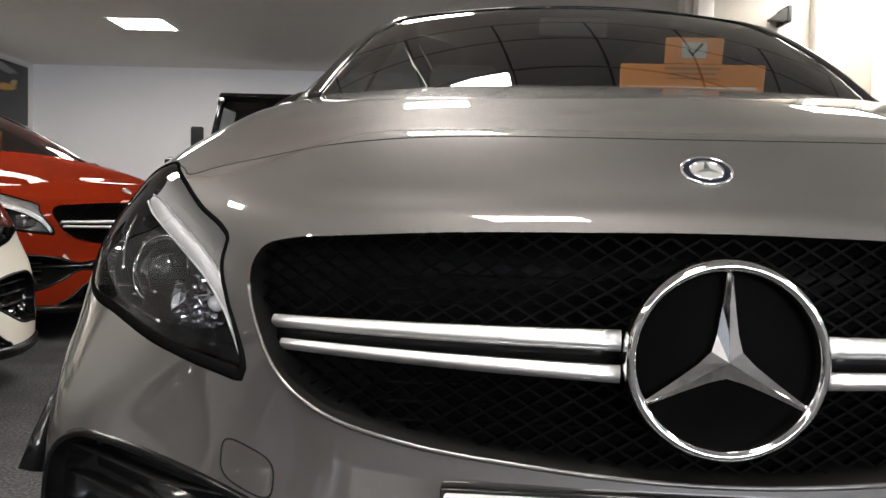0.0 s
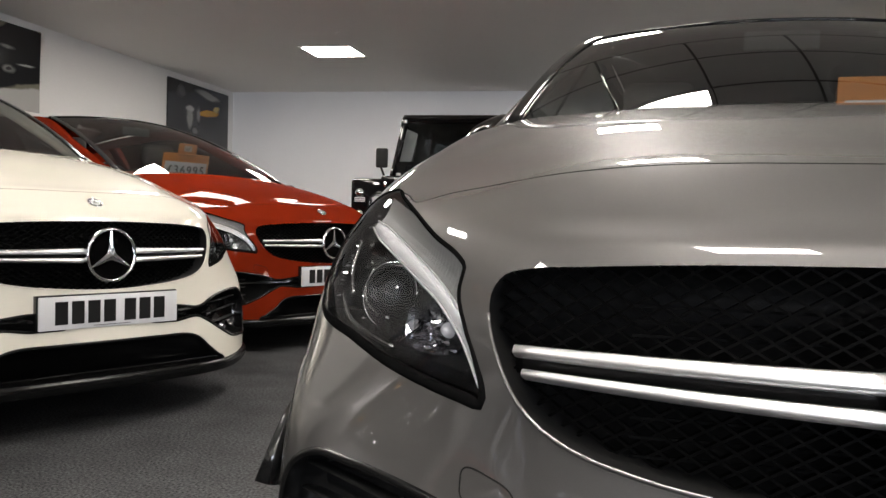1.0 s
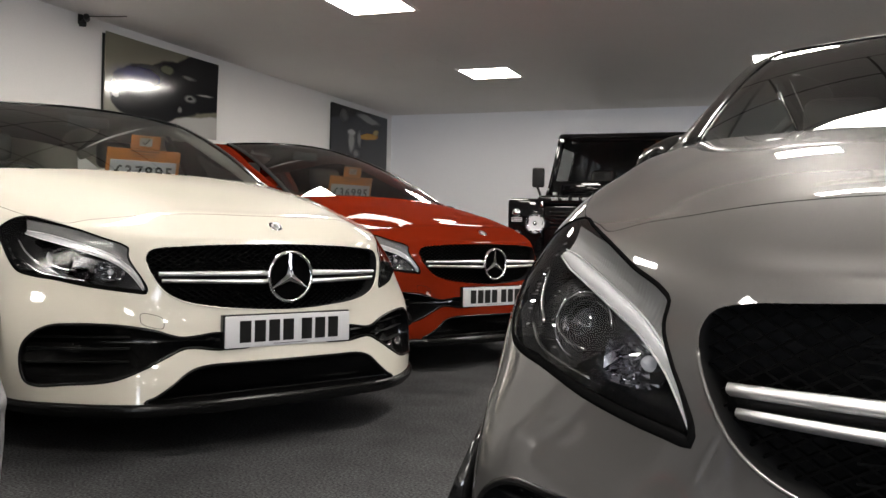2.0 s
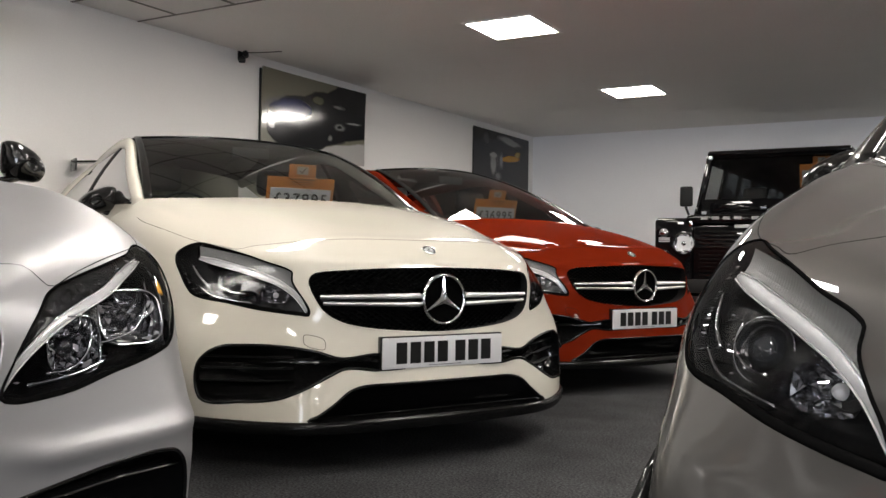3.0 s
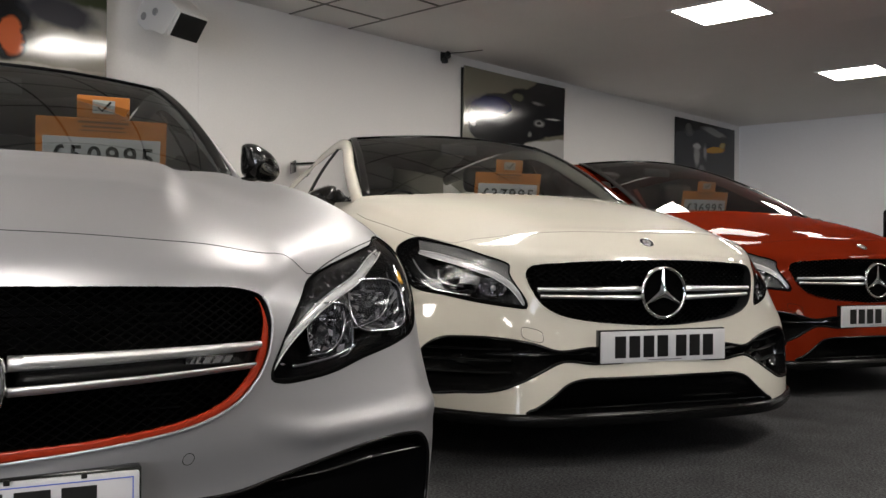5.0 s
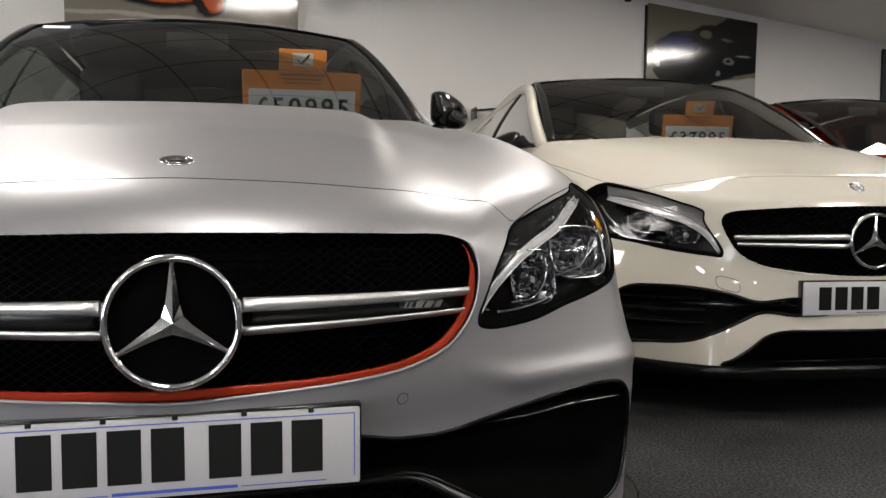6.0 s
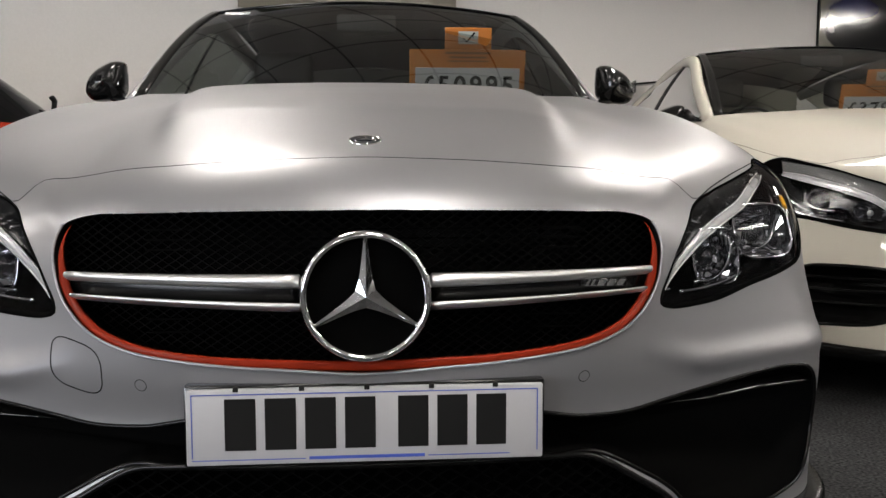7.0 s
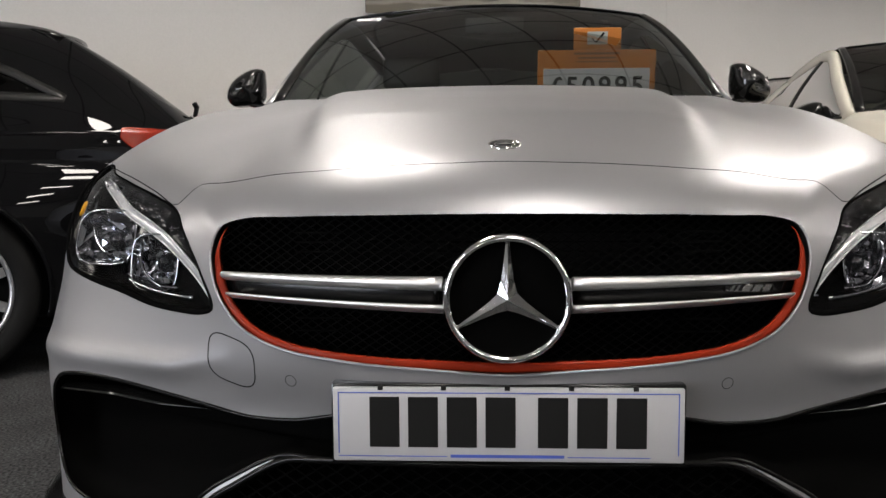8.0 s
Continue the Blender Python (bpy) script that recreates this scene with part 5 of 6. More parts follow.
        for zz in (-0.045, 0.0, 0.04):
            s = np.sign(c[0])
            sl = [(s * x, np.interp(x, (0.45, 0.6, 0.8), (0.11, 0.17, 0.33)) + 0.03, c[2] + zz) for x in np.linspace(0.52, 0.79, 10)]
            kind == "hatch" and obj("intake_slat", *sweep(sl, (0.02, 0.003), (0, 0.3, 1), False, 8), MATT_BLACK, it, "black slat")
    q = loops["lower"]
    P, N = sh.at(q[:, 0], q[:, 1]), sh.normal(q[:, 0], q[:, 1])
    lo = obj("lower_grille", *recess(P, (0, 1, 0), 0.08 if trim else 0.035, 0.97), DEEP if trim else TRIM_BLACK, root, "black lower air opening")
    obj("lower_rim", *sweep(P - N * 0.001, (0.006, 0.005), N, True, 8), TRIM_BLACK, lo, "satin black rim")
    if trim:
        obj("lower_mesh", *lattice(P[:, (0, 2)], 0.3, 0.045), MESH_FINE, lo, "black diamond mesh", smooth=False)

    # splitter under the bumper
    end = 1.2 if trim else 1.75
    us = np.linspace(end, sh.nu - 1 - end, 80)
    e = sh.at(us, np.zeros(80))
    deep = np.interp(np.abs(us - (sh.nu - 1) / 2), (0, 3, (sh.nu - 1) / 2 - end), (0.03, 0.03, 0.03 if trim else 0.012))
    tall = np.full(80, 0.013) if trim else np.interp(np.abs(us - (sh.nu - 1) / 2), (0, 3, (sh.nu - 1) / 2 - end), (0.026, 0.024, 0.014))
    obj("splitter", *sweep(e + np.array((0, -0.008 if trim else 0.020, -0.012 if trim else -0.014)), np.stack([deep, tall], 1), (0, 0, 1), False, 10, 3), TRIM_BLACK, root, "black front splitter")
    for s in (-1, 1):
        if kind == "hatch":
            fin = [(s * 0.858, 0.455, 0.48), (s * 0.868, 0.44, 0.44), (s * 0.88, 0.425, 0.39), (s * 0.888, 0.415, 0.345)]
            obj("bumper_fin", *sweep(fin, [(0.003, 0.02), (0.008, 0.03), (0.013, 0.035), (0.018, 0.04)], (0, 1, 0), False, 8, 4), GLOSS_BLACK, root, "black aero fin")
    for nm, s in (("a", -1), ("b", 1)):
        headlamp(root, sh, sp, loops["lamp" + nm], cut["lamp" + nm], s)
        q = loops["arch" + nm]
        P, N = sh.at(q[:, 0], q[:, 1]), sh.normal(q[:, 0], q[:, 1])
        obj("wheel_arch", *recess(P, (-s, 0, 0), 0.3, 1.0), DEEP, root, "dark wheel arch")
        wheel(root, s * (sp["width"] - 0.12), sp["arch"][0], 0.325, s)
        wheel(root, s * (sp["width"] - 0.12), sp["arch"][0] + 2.7, 0.325, s)
    y, z, w, h = sp["plate"]
    number_plate(root, y, z, w, h, frame, paint == PAINT_GREY)
    for x, y, z, a, b in sp["caps"]:
        ring = []
        for t in np.linspace(0, 2 * math.pi, 48, endpoint=False):
            cc, ss = math.cos(t), math.sin(t)
            ring.append((x + a * math.copysign(abs(cc) ** 0.6, cc), y, z + b * math.copysign(abs(ss) ** 0.6, ss) - 0.25 * a * math.copysign(abs(cc) ** 0.6, cc) * np.sign(-x)))
        uv = sh.near(ring, flat)
        obj("tow_cap", *sweep(sh.at(uv[:, 0], uv[:, 1]), (0.0011, 0.0008), sh.normal(uv[:, 0], uv[:, 1]), True, 6), SEAM, root, "fine joint of the towing eye cover")
    for x, z in sp["sensors"]:
        uv = sh.near([(x, 0.07, z)], flat)
        p, n = sh.at(uv[:, 0], uv[:, 1])[0], sh.normal(uv[:, 0], uv[:, 1])[0]
        mm = Matrix.Translation(p) @ Vector(n).to_track_quat("Z", "Y").to_matrix().to_4x4() @ pose(0, 0, 0, -90)
        se = obj("parking_sensor", *moved(lathe([(0.0088, 0.0), (0.0001, -0.0001)], 24), mm), paint, root, "round parking sensor")
        obj("sensor_ring", *moved(lathe([(0.0099, -0.0002), (0.0088, -0.0003)], 24), mm), SEAM, se)
    cabin(root, sp, paint, roof_mat, -1)
    if kind == "hatch":
        wing = [(x, 3.86 + 0.12 * (x / 0.6) ** 2, 1.415 - 0.02 * (x / 0.6) ** 2) for x in np.linspace(-0.6, 0.6, 21)]
        sw = obj("roof_spoiler", *sweep(wing, (0.09, 0.008), (0, 0, 1), False, 8, 3), GLOSS_BLACK, root, "black roof spoiler")
        for s in (-1, 1):
            part("spoiler_end", box(s * 0.6 - 0.006, s * 0.6 + 0.006, 3.88, 4.08, 1.33, 1.42, 0.004), GLOSS_BLACK, sw)
    else:
        part("screen_sticker", box(-0.045, 0.045, -0.0006, 0.0006, -0.011, 0.011), PLATE, root, "small white sticker", smooth=False).matrix_basis = pose(-0.455, 1.975, 1.318, -58, 0, -8)
    return root


M_GREY, M_WHITE, M_RED, M_SILVER = pose(0.013, 0.105, 0, 0, 0, -3.48), pose(-2.057, 2.05, 0, 0, 0, 63.02), pose(-1.98, 4.237, 0, 0, 0, 63.72), pose(-1.716, -0.445, 0, 0, 0, 68.43)
car("hatch", "dark grey metallic hatchback with twin-bar grille", M_GREY, PAINT_GREY, PAINT_BLACK, group="hatchbacks with twin-bar grilles")
car("hatch", "cream white hatchback with black roof and twin-bar grille", M_WHITE, PAINT_WHITE, PAINT_BLACK, group="hatchbacks with twin-bar grilles")
car("hatch", "glossy red hatchback with black roof beside white car", M_RED, PAINT_RED, PAINT_BLACK, group="hatchbacks with twin-bar grilles", change=dict(base=(1.12, 1.024, 0.67, 1.20, 0.99), top=(2.14, 1.44, 0.545, 2.25, 1.408)))
car("saloon", "matte silver saloon with red-edged grille and domed bonnet", M_SILVER, PAINT_SILVER, PAINT_BLACK, RED_TRIM, True)
price_sign(M_SILVER, 0.355, 1.86, 1.185, "£50995")
price_sign(M_WHITE, 0.255, 1.9, 1.20, "£37995")
price_sign(M_GREY, 0.325, 1.76, 1.175, "")
price_sign(M_RED, 0.345, 1.9, 1.21, "£36995")

# ---- pictures and fixtures on the walls ----


def picture(name, ground, blobs):
    """A print: soft-edged coloured shapes over a ground. Blobs: centre a, b, half sizes, turn in degrees, softness, colour; a and b run 0 to 1 across and up."""
    m = bpy.data.materials.new(name)
    m.use_nodes = True
    n, li = m.node_tree.nodes, m.node_tree.links
    bs = n["Principled BSDF"]
    bs.inputs["Roughness"].default_value = 0.09
    bs.inputs["Specular IOR Level"].default_value = 0.5
    wave = n.new("ShaderNodeTexNoise")
    wave.inputs["Scale"].default_value = 2.2
    bw = n.new("ShaderNodeBump")
    bw.inputs["Strength"].default_value, bw.inputs["Distance"].default_value = 0.12, 0.02
    co = n.new("ShaderNodeTexCoord")
    wob = n.new("ShaderNodeTexNoise")
    wob.inputs["Scale"].default_value, wob.inputs["Detail"].default_value = 5.0, 4
    li.new(co.outputs["Generated"], wob.inputs["Vector"])
    add = n.new("ShaderNodeVectorMath")
    add.operation = "MULTIPLY_ADD"
    add.inputs[1].default_value = (0.10, 0.10, 0.10)
    li.new(wob.outputs["Color"], add.inputs[0])
    li.new(co.outputs["Generated"], add.inputs[2])
    last = None
    for i, (a, b, ra, rb, turn, soft, col) in enumerate(blobs):
        mp = n.new("ShaderNodeMapping")
        mp.vector_type = "TEXTURE"
        mp.inputs["Location"].default_value = (0, a + 0.05, b + 0.05)
        mp.inputs["Rotation"].default_value = (radians(turn), 0, 0)
        mp.inputs["Scale"].default_value = (1000, ra, rb)
        li.new(add.outputs[0], mp.inputs["Vector"])
        ln = n.new("ShaderNodeVectorMath")
        ln.operation = "LENGTH"
        li.new(mp.outputs[0], ln.inputs[0])
        mr = n.new("ShaderNodeMapRange")
        mr.interpolation_type = "SMOOTHSTEP"
        mr.inputs["From Min"].default_value, mr.inputs["From Max"].default_value = 1 + soft, 1 - soft
        li.new(ln.outputs["Value"], mr.inputs["Value"])
        mx = n.new("ShaderNodeMix")
        mx.data_type = "RGBA"
        li.new(mr.outputs["Result"], mx.inputs[0])
        if last is None:
            mx.inputs[6].default_value = (*ground, 1)
        else:
            li.new(last, mx.inputs[6])
        mx.inputs[7].default_value = (*col, 1)
        last = mx.outputs[2]
    li.new(co.outputs["Object"], wave.inputs["Vector"])
    li.new(wave.outputs["Fac"], bw.inputs["Height"])
    li.new(bw.outputs["Normal"], bs.inputs["Normal"])
    li.new(last, bs.inputs["Base Color"])
    return m


def poster(y0, y1, z0, z1, mat, label, bow=0.0, lean=0.0, turn=0.0, dish=0.0):
    """A print on a thin board; bow, dish: how far its middle sinks back along and upwards; lean, turn: degrees by which its top and its far end come forward."""
    p = thing("poster", label, "picture", pose(XW, 0, 0), "car pictures on the wall")
    bm = box(0.014, 0.026, y0, y1, z0, z1)
    bmesh.ops.subdivide_edges(bm, edges=[e for e in bm.edges if abs(e.verts[0].co.y - e.verts[1].co.y) > 0.1], cuts=24)
    bmesh.ops.subdivide_edges(bm, edges=[e for e in bm.edges if abs(e.verts[0].co.z - e.verts[1].co.z) > 0.1], cuts=12)
    for v in bm.verts:
        v.co.x += bow * ((2 * v.co.y - y0 - y1) / (y1 - y0)) ** 2 + dish * ((2 * v.co.z - z0 - z1) / (z1 - z0)) ** 2 + (v.co.z - z0) * math.tan(radians(lean)) + (v.co.y - y0) * math.tan(radians(turn))
    part("print", bm, mat, p)
    part("backing", box(0.001, 0.0115, y0 + 0.01, y1 - 0.01, z0 + 0.01, z1 - 0.01), MATT_BLACK, p, "thin dark backing", smooth=False)


BLK = (0.006, 0.006, 0.008)
poster(5.32, 6.90, 1.70, 2.475, picture("print_blue_car", (0.17, 0.16, 0.12), [
    (0.95, -0.02, 0.55, 0.30, 8, 0.06, (0.42, 0.41, 0.39)), (0.03, 0.15, 0.16, 0.4, 0, 0.5, (0.27, 0.26, 0.22)), (0.84, 0.68, 0.28, 0.36, 0, 0.04, BLK), (0.35, 0.40, 0.31, 0.36, 0, 0.04, BLK),
    (0.60, 0.54, 0.27, 0.34, 0, 0.05, BLK), (0.52, 0.75, 0.055, 0.05, 25, 0.3, (0.13, 0.13, 0.085)), (0.25, 0.58, 0.17, 0.10, 10, 0.7, (0.022, 0.026, 0.13)), (0.72, 0.72, 0.05, 0.02, 0, 0.6, (0.16, 0.16, 0.15)),
    (0.74, 0.46, 0.05, 0.045, 20, 0.4, (0.20, 0.20, 0.19)), (0.74, 0.46, 0.025, 0.02, 20, 0.4, BLK), (0.88, 0.55, 0.07, 0.014, 8, 0.5, (0.26, 0.26, 0.25)), (0.09, 0.33, 0.025, 0.05, 20, 0.3, (0.30, 0.29, 0.27)), (0.64, 0.30, 0.02, 0.03, 0, 0.5, (0.18, 0.18, 0.17))]), "large print of a dark blue sports car", 0.014, 0.9, 1.0, 0.005)
poster(9.44, 11.16, 1.70, 2.48, picture("print_black_car", BLK, [
    (0.62, 0.88, 0.20, 0.06, -10, 0.4, (0.24, 0.24, 0.23)), (0.64, 0.58, 0.17, 0.055, 16, 0.3, (0.42, 0.21, 0.02)), (0.78, 0.68, 0.05, 0.04, 30, 0.4, (0.36, 0.26, 0.08)), (0.33, 0.42, 0.045, 0.17, 0, 0.5, (0.23, 0.23, 0.22)), (0.33, 0.57, 0.05, 0.04, 0, 0.5, (0.30, 0.30, 0.29)),
    (0.47, 0.50, 0.035, 0.13, 0, 0.6, (0.18, 0.18, 0.18)), (0.20, 0.83, 0.06, 0.10, 0, 0.6, (0.08, 0.08, 0.08)), (0.42, 0.22, 0.05, 0.06, 0, 0.6, (0.14, 0.14, 0.14)), (0.9, 0.35, 0.12, 0.3, 0, 0.6, (0.013, 0.013, 0.014))]), "large dark print of a black car with yellow accent")
poster(0.39, 1.84, 1.74, 2.47, picture("print_race_car", (0.24, 0.22, 0.18), [
    (0.5, 0.95, 0.9, 0.35, 0, 0.2, (0.05, 0.06, 0.03)), (0.5, 0.62, 1.0, 0.10, 0, 0.3, (0.30, 0.29, 0.26)), (0.34, 0.52, 0.36, 0.32, 0, 0.08, BLK), (0.29, 0.30, 0.30, 0.05, 3, 0.3, (0.62, 0.13, 0.03)),
    (0.585, 0.36, 0.075, 0.20, 0, 0.12, BLK), (0.60, 0.365, 0.05, 0.155, 0, 0.15, (0.62, 0.13, 0.04)), (0.80, 0.62, 0.16, 0.12, -15, 0.3, (0.04, 0.04, 0.05)), (0.4, 0.12, 0.5, 0.02, 4, 0.5, (0.45, 0.42, 0.36))]), "large print of a black and orange racing car", 0.012, 0.0, 1.6, 0.002)


def wall_speaker():
    m = look((-5.549, 2.226, 2.175), (-4.765, 2.256, 1.555)) @ pose(0, 0, 0, 0, 0, 4.9)
    s = thing("wall_speaker", "white wall speaker with black front on a side bracket", "speaker", m)
    part("case", box(-0.112, 0.112, -0.093, 0.093, 0.0, 0.25, 0.012), TRIM_WHITE, s, "white case")
    part("front_cloth", box(-0.102, 0.102, -0.083, 0.083, -0.008, 0.0, 0.004), MATT_BLACK, s, "black front cloth")
    # cheek plate of the bracket, with two clamping knobs and a foot that reaches the wall
    edge = [(0.088, 0.02), (-0.03, 0.012), (-0.108, 0.03), (-0.15, 0.17), (-0.188, 0.23), (-0.192, 0.305), (-0.165, 0.335), (-0.15, 0.375), (-0.085, 0.40), (0.06, 0.33), (0.088, 0.24)]
    bm = bmesh.new()
    f = bm.faces.new([bm.verts.new((0.114, y, z)) for y, z in edge])
    ext = bmesh.ops.extrude_face_region(bm, geom=[f])
    bmesh.ops.translate(bm, verts=[v for v in ext["geom"] if isinstance(v, bmesh.types.BMVert)], vec=(0.010, 0, 0))
    bmesh.ops.recalc_face_normals(bm, faces=bm.faces)
    bmesh.ops.bevel(bm, geom=bm.edges[:], offset=0.003, segments=2, affect="EDGES")
    br = part("bracket", bm, TRIM_WHITE, s, "white side bracket plate")
    for y, z in ((-0.040, 0.212), (-0.125, 0.305)):
        obj("knob", *moved(lathe([(0.026, -0.002), (0.026, 0.006), (0.022, 0.010), (0.012, 0.011), (0.0001, 0.009)], 20), pose(0.124, y, z, 0, 0, -90)), LETTER, br, "grey clamping knob")
    obj("foot", *sweep([(0.07, -0.09, 0.30), (0.07, -0.165, 0.395), (0.07, -0.195, 0.437)], (0.06, 0.035), (1, 0, 0), False, 10, 3), TRIM_WHITE, br)


def cctv():
    c = thing("security_camera", "small black security camera under the ceiling", "camera", pose(XW + 0.05, 5.03, 2.5))
    part("base", box(0, 0.015, -0.04, 0.04, -0.04, 0.045, 0.006), MATT_BLACK, c)
    obj("body", *moved(lathe([(0.0001, -0.075), (0.02, -0.07), (0.025, -0.05), (0.025, 0.04), (0.02, 0.05), (0.0001, 0.055)], 24), pose(0.07, -0.01, 0.01, 0, 0, 40)), MATT_BLACK, c)
    obj("stalk", *sweep([(0.01, 0, -0.01), (0.05, 0, 0.0)], (0.012, 0.012), (0, 0, 1)), MATT_BLACK, c)
    obj("hood", *moved(lathe([(0.0001, -0.035), (0.022, -0.03), (0.024, 0.0), (0.02, 0.025)], 20), pose(0.09, -0.07, -0.055, 0, 0, -50)), MATT_BLACK, c)
    k = obj("cable", *sweep(spline([(0.03, 0.04, 0.04), (0.1, 0.12, 0.05), (0.3, 0.2, 0.056)], 14), (0.004, 0.004), (0, 0, 1), sides=6), MATT_BLACK, c, "thin black cable")


wall_speaker()
cctv()
b = thing("wall_bracket", "small dark wedge-shaped bracket high on the cross wall", "bracket", pose(2.16, 5.8, 2.22))
part("plate", box(0.03, 0.06, -0.03, 0.196, -0.06, 0.06, 0.004), MATT_BLACK, b)
bm = box(-0.10, 0.03, -0.025, 0.025, -0.05, 0.05)
for v in bm.verts:
    v.co.z = -0.05 + (v.co.z + 0.05) * (1 if v.co.x > 0 else 0.08)
part("arm", bm, MATT_BLACK, b, smooth=False)

# ---- off-roader ----


def offroader():
    r = thing("off_roader", "boxy black off-roader with round headlights", "car", pose(-1.97, 7.33, 0))
    for s in (-1, 1):
        w = part("front_wing", box(min(s * 0.53, s * 0.895), max(s * 0.53, s * 0.895), 0.02, 1.12, 0.56, 1.135, 0.03, 3), PAINT_BLACK, r, "glossy black wing")
        part("wing_top_plate", box(min(s * 0.56, s * 0.87), max(s * 0.56, s * 0.87), 0.05, 1.05, 1.1365, 1.142, 0.002, 1), MATT_BLACK, w)
        m = pose(s * 0.615, 0.012, 0.905)
        h = obj("headlight", *moved(lathe([(0.108, 0.02), (0.108, -0.012), (0.10, -0.022), (0.094, -0.018), (0.09, 0.0)], 40), m), GLOSS_BLACK, r, "round headlight")
        obj("reflector", *moved(lathe([(0.094, -0.002), (0.06, 0.004), (0.0001, 0.006)], 24), m), LAMP_BRIGHT, h, "bright reflector")
        obj("reflector_facets", *chamber(m @ pose(0, -0.012, 0), 0.085, 0.085, 90 + s)[0], LAMP_FACET, h, "mirror facets", smooth=False)
        obj("lens", *moved(lathe([(0.091, -0.012), (0.07, -0.024), (0.04, -0.03), (0.0001, -0.032)], 36), m), LENS, h, "clear lens")
        obj("bulb", *moved(lathe([(0.022, -0.012), (0.018, -0.021), (0.0001, -0.022)], 20), m), CHROME, h)
        for z, mt, nm in ((1.005, LAMP_SILVER, "indicator"), (0.80, LAMP_SILVER, "side_light")):
            mm = pose(s * 0.80, 0.012, z)
            i = obj(nm, *moved(lathe([(0.042, 0.01), (0.042, -0.014), (0.034, -0.02), (0.02, -0.026), (0.0001, -0.028)], 28), mm), mt, r, "small round clear lamp")
        for z in (0.955, 0.94, 0.925):
            part("wing_vent", box(s * 0.80 - 0.05, s * 0.80 + 0.05, 0.008, 0.02, z - 0.004, z + 0.004), SATIN, r, smooth=False)
        wheel(r, s * 0.74, 0.62, 0.40, s)
        wheel(r, s * 0.74, 3.1, 0.40, s)
        d = part("door_side", box(min(s * 0.80, s * 0.86), max(s * 0.80, s * 0.86), 1.08, 3.7, 0.5, 1.22, 0.02), PAINT_BLACK, r, "black door and flank")
        # upper cabin side leaning inwards
        lean = lambda y, z: (s * (0.80 - 0.13 * (z - 1.22) / 0.62), y, z)
        for a, b in ((1.30, 1.95), (2.05, 2.75), (2.85, 3.5)):
            sw = obj("side_window", *patch(lambda p, q: lean(a + (b - a) * p, 1.30 + 0.46 * q), 3, 3), CLEAR_GLASS if a < 1.5 else DARK_GLASS, r)
            sw.visible_shadow = False
        for y in (1.2, 2.0, 2.8, 3.58):
            obj("side_pillar", *sweep([lean(y, 1.2), lean(y, 1.84)], (0.05, 0.02), (s, 0, 0.2), sides=8, power=4), PAINT_BLACK, r)
        obj("cant_rail", *sweep([lean(1.15, 1.8), lean(3.62, 1.8)], (0.05, 0.02), (s, 0, 0.2), sides=8, power=4), PAINT_BLACK, r)
        obj("waist_rail", *sweep([lean(1.15, 1.25), lean(3.62, 1.25)], (0.05, 0.02), (s, 0, 0.2), sides=8, power=4), PAINT_BLACK, r)
        obj("mirror_arm", *sweep(spline([(s * 0.70, 0.98, 1.12), (s * 0.76, 0.80, 1.17), (s * 0.79, 0.70, 1.29)], 10), (0.012, 0.012), (0, 0, 1)), MATT_BLACK, r)
        part("door_mirror", box(min(s * 0.715, s * 0.84), max(s * 0.715, s * 0.84), 0.66, 0.71, 1.285, 1.485, 0.02, 3), MATT_BLACK, r, "upright black mirror")
        obj("screen_post", *sweep([(s * 0.745, 1.05, 1.2), (s * 0.645, 1.17, 1.84)], (0.024, 0.03), (0, -1, 0.2), sides=10, power=3), PAINT_BLACK, r, "black windscreen post")
        part("corner_bracket", box(min(s * 0.63, s * 0.67), max(s * 0.63, s * 0.67), 1.12, 1.15, 1.79, 1.83, 0.008), SATIN, r, "bright corner bracket")
        part("hinge", box(min(s * 0.66, s * 0.70), max(s * 0.66, s * 0.70), 0.975, 1.03, 1.22, 1.25, 0.005), SATIN, r)
        part("bonnet_catch", box(s * 0.55 - 0.012, s * 0.55 + 0.012, -0.012, 0.02, 1.06, 1.11, 0.004), CHROME, r, "bright bonnet catch")
    part("grille_panel", box(-0.525, 0.525, 0.0, 0.06, 0.56, 1.07, 0.01), PAINT_BLACK, r, "black grille panel")
    for i in range(12):
        z = 0.62 + i * 0.036
        part("grille_slat", box(-0.47, 0.47, -0.014, 0.002, z - 0.009, z + 0.009, 0.003, 1), GLOSS_BLACK, r, "black grille slat")
    part("grille_badge", box(-0.16, 0.10, -0.02, -0.014, 1.065 - 0.018, 1.065 + 0.012, 0.003, 1), BADGE, r, "pale badge bar")
    bm = box(-0.60, 0.60, 0.0, 1.1, 1.08, 1.17, 0.03, 3)
    for v in bm.verts:
        v.co.z += 0.05 * min(1, max(0, v.co.y / 1.1)) + (0.03 if abs(v.co.x) < 0.45 and v.co.z > 1.12 else 0)
    part("bonnet", bm, PAINT_BLACK, r, "glossy black bonnet")
    x = -0.46
    for i in range(9):
        part("bonnet_letter_bar", box(x, x + 0.062, -0.006, 0.0, 1.124, 1.152, 0.001, 1), LETTER, r, "grey bar")
        x += 0.098 if i != 3 else 0.15
    part("scuttle", box(-0.72, 0.72, 1.03, 1.2, 1.0, 1.375, 0.02), PAINT_BLACK, r, "black scuttle")
    for x in (-0.33, 0.33):
        part("vent_flap", box(x - 0.26, x + 0.26, 1.015, 1.032, 1.25, 1.33, 0.006), PAINT_BLACK, r, "black vent flap")
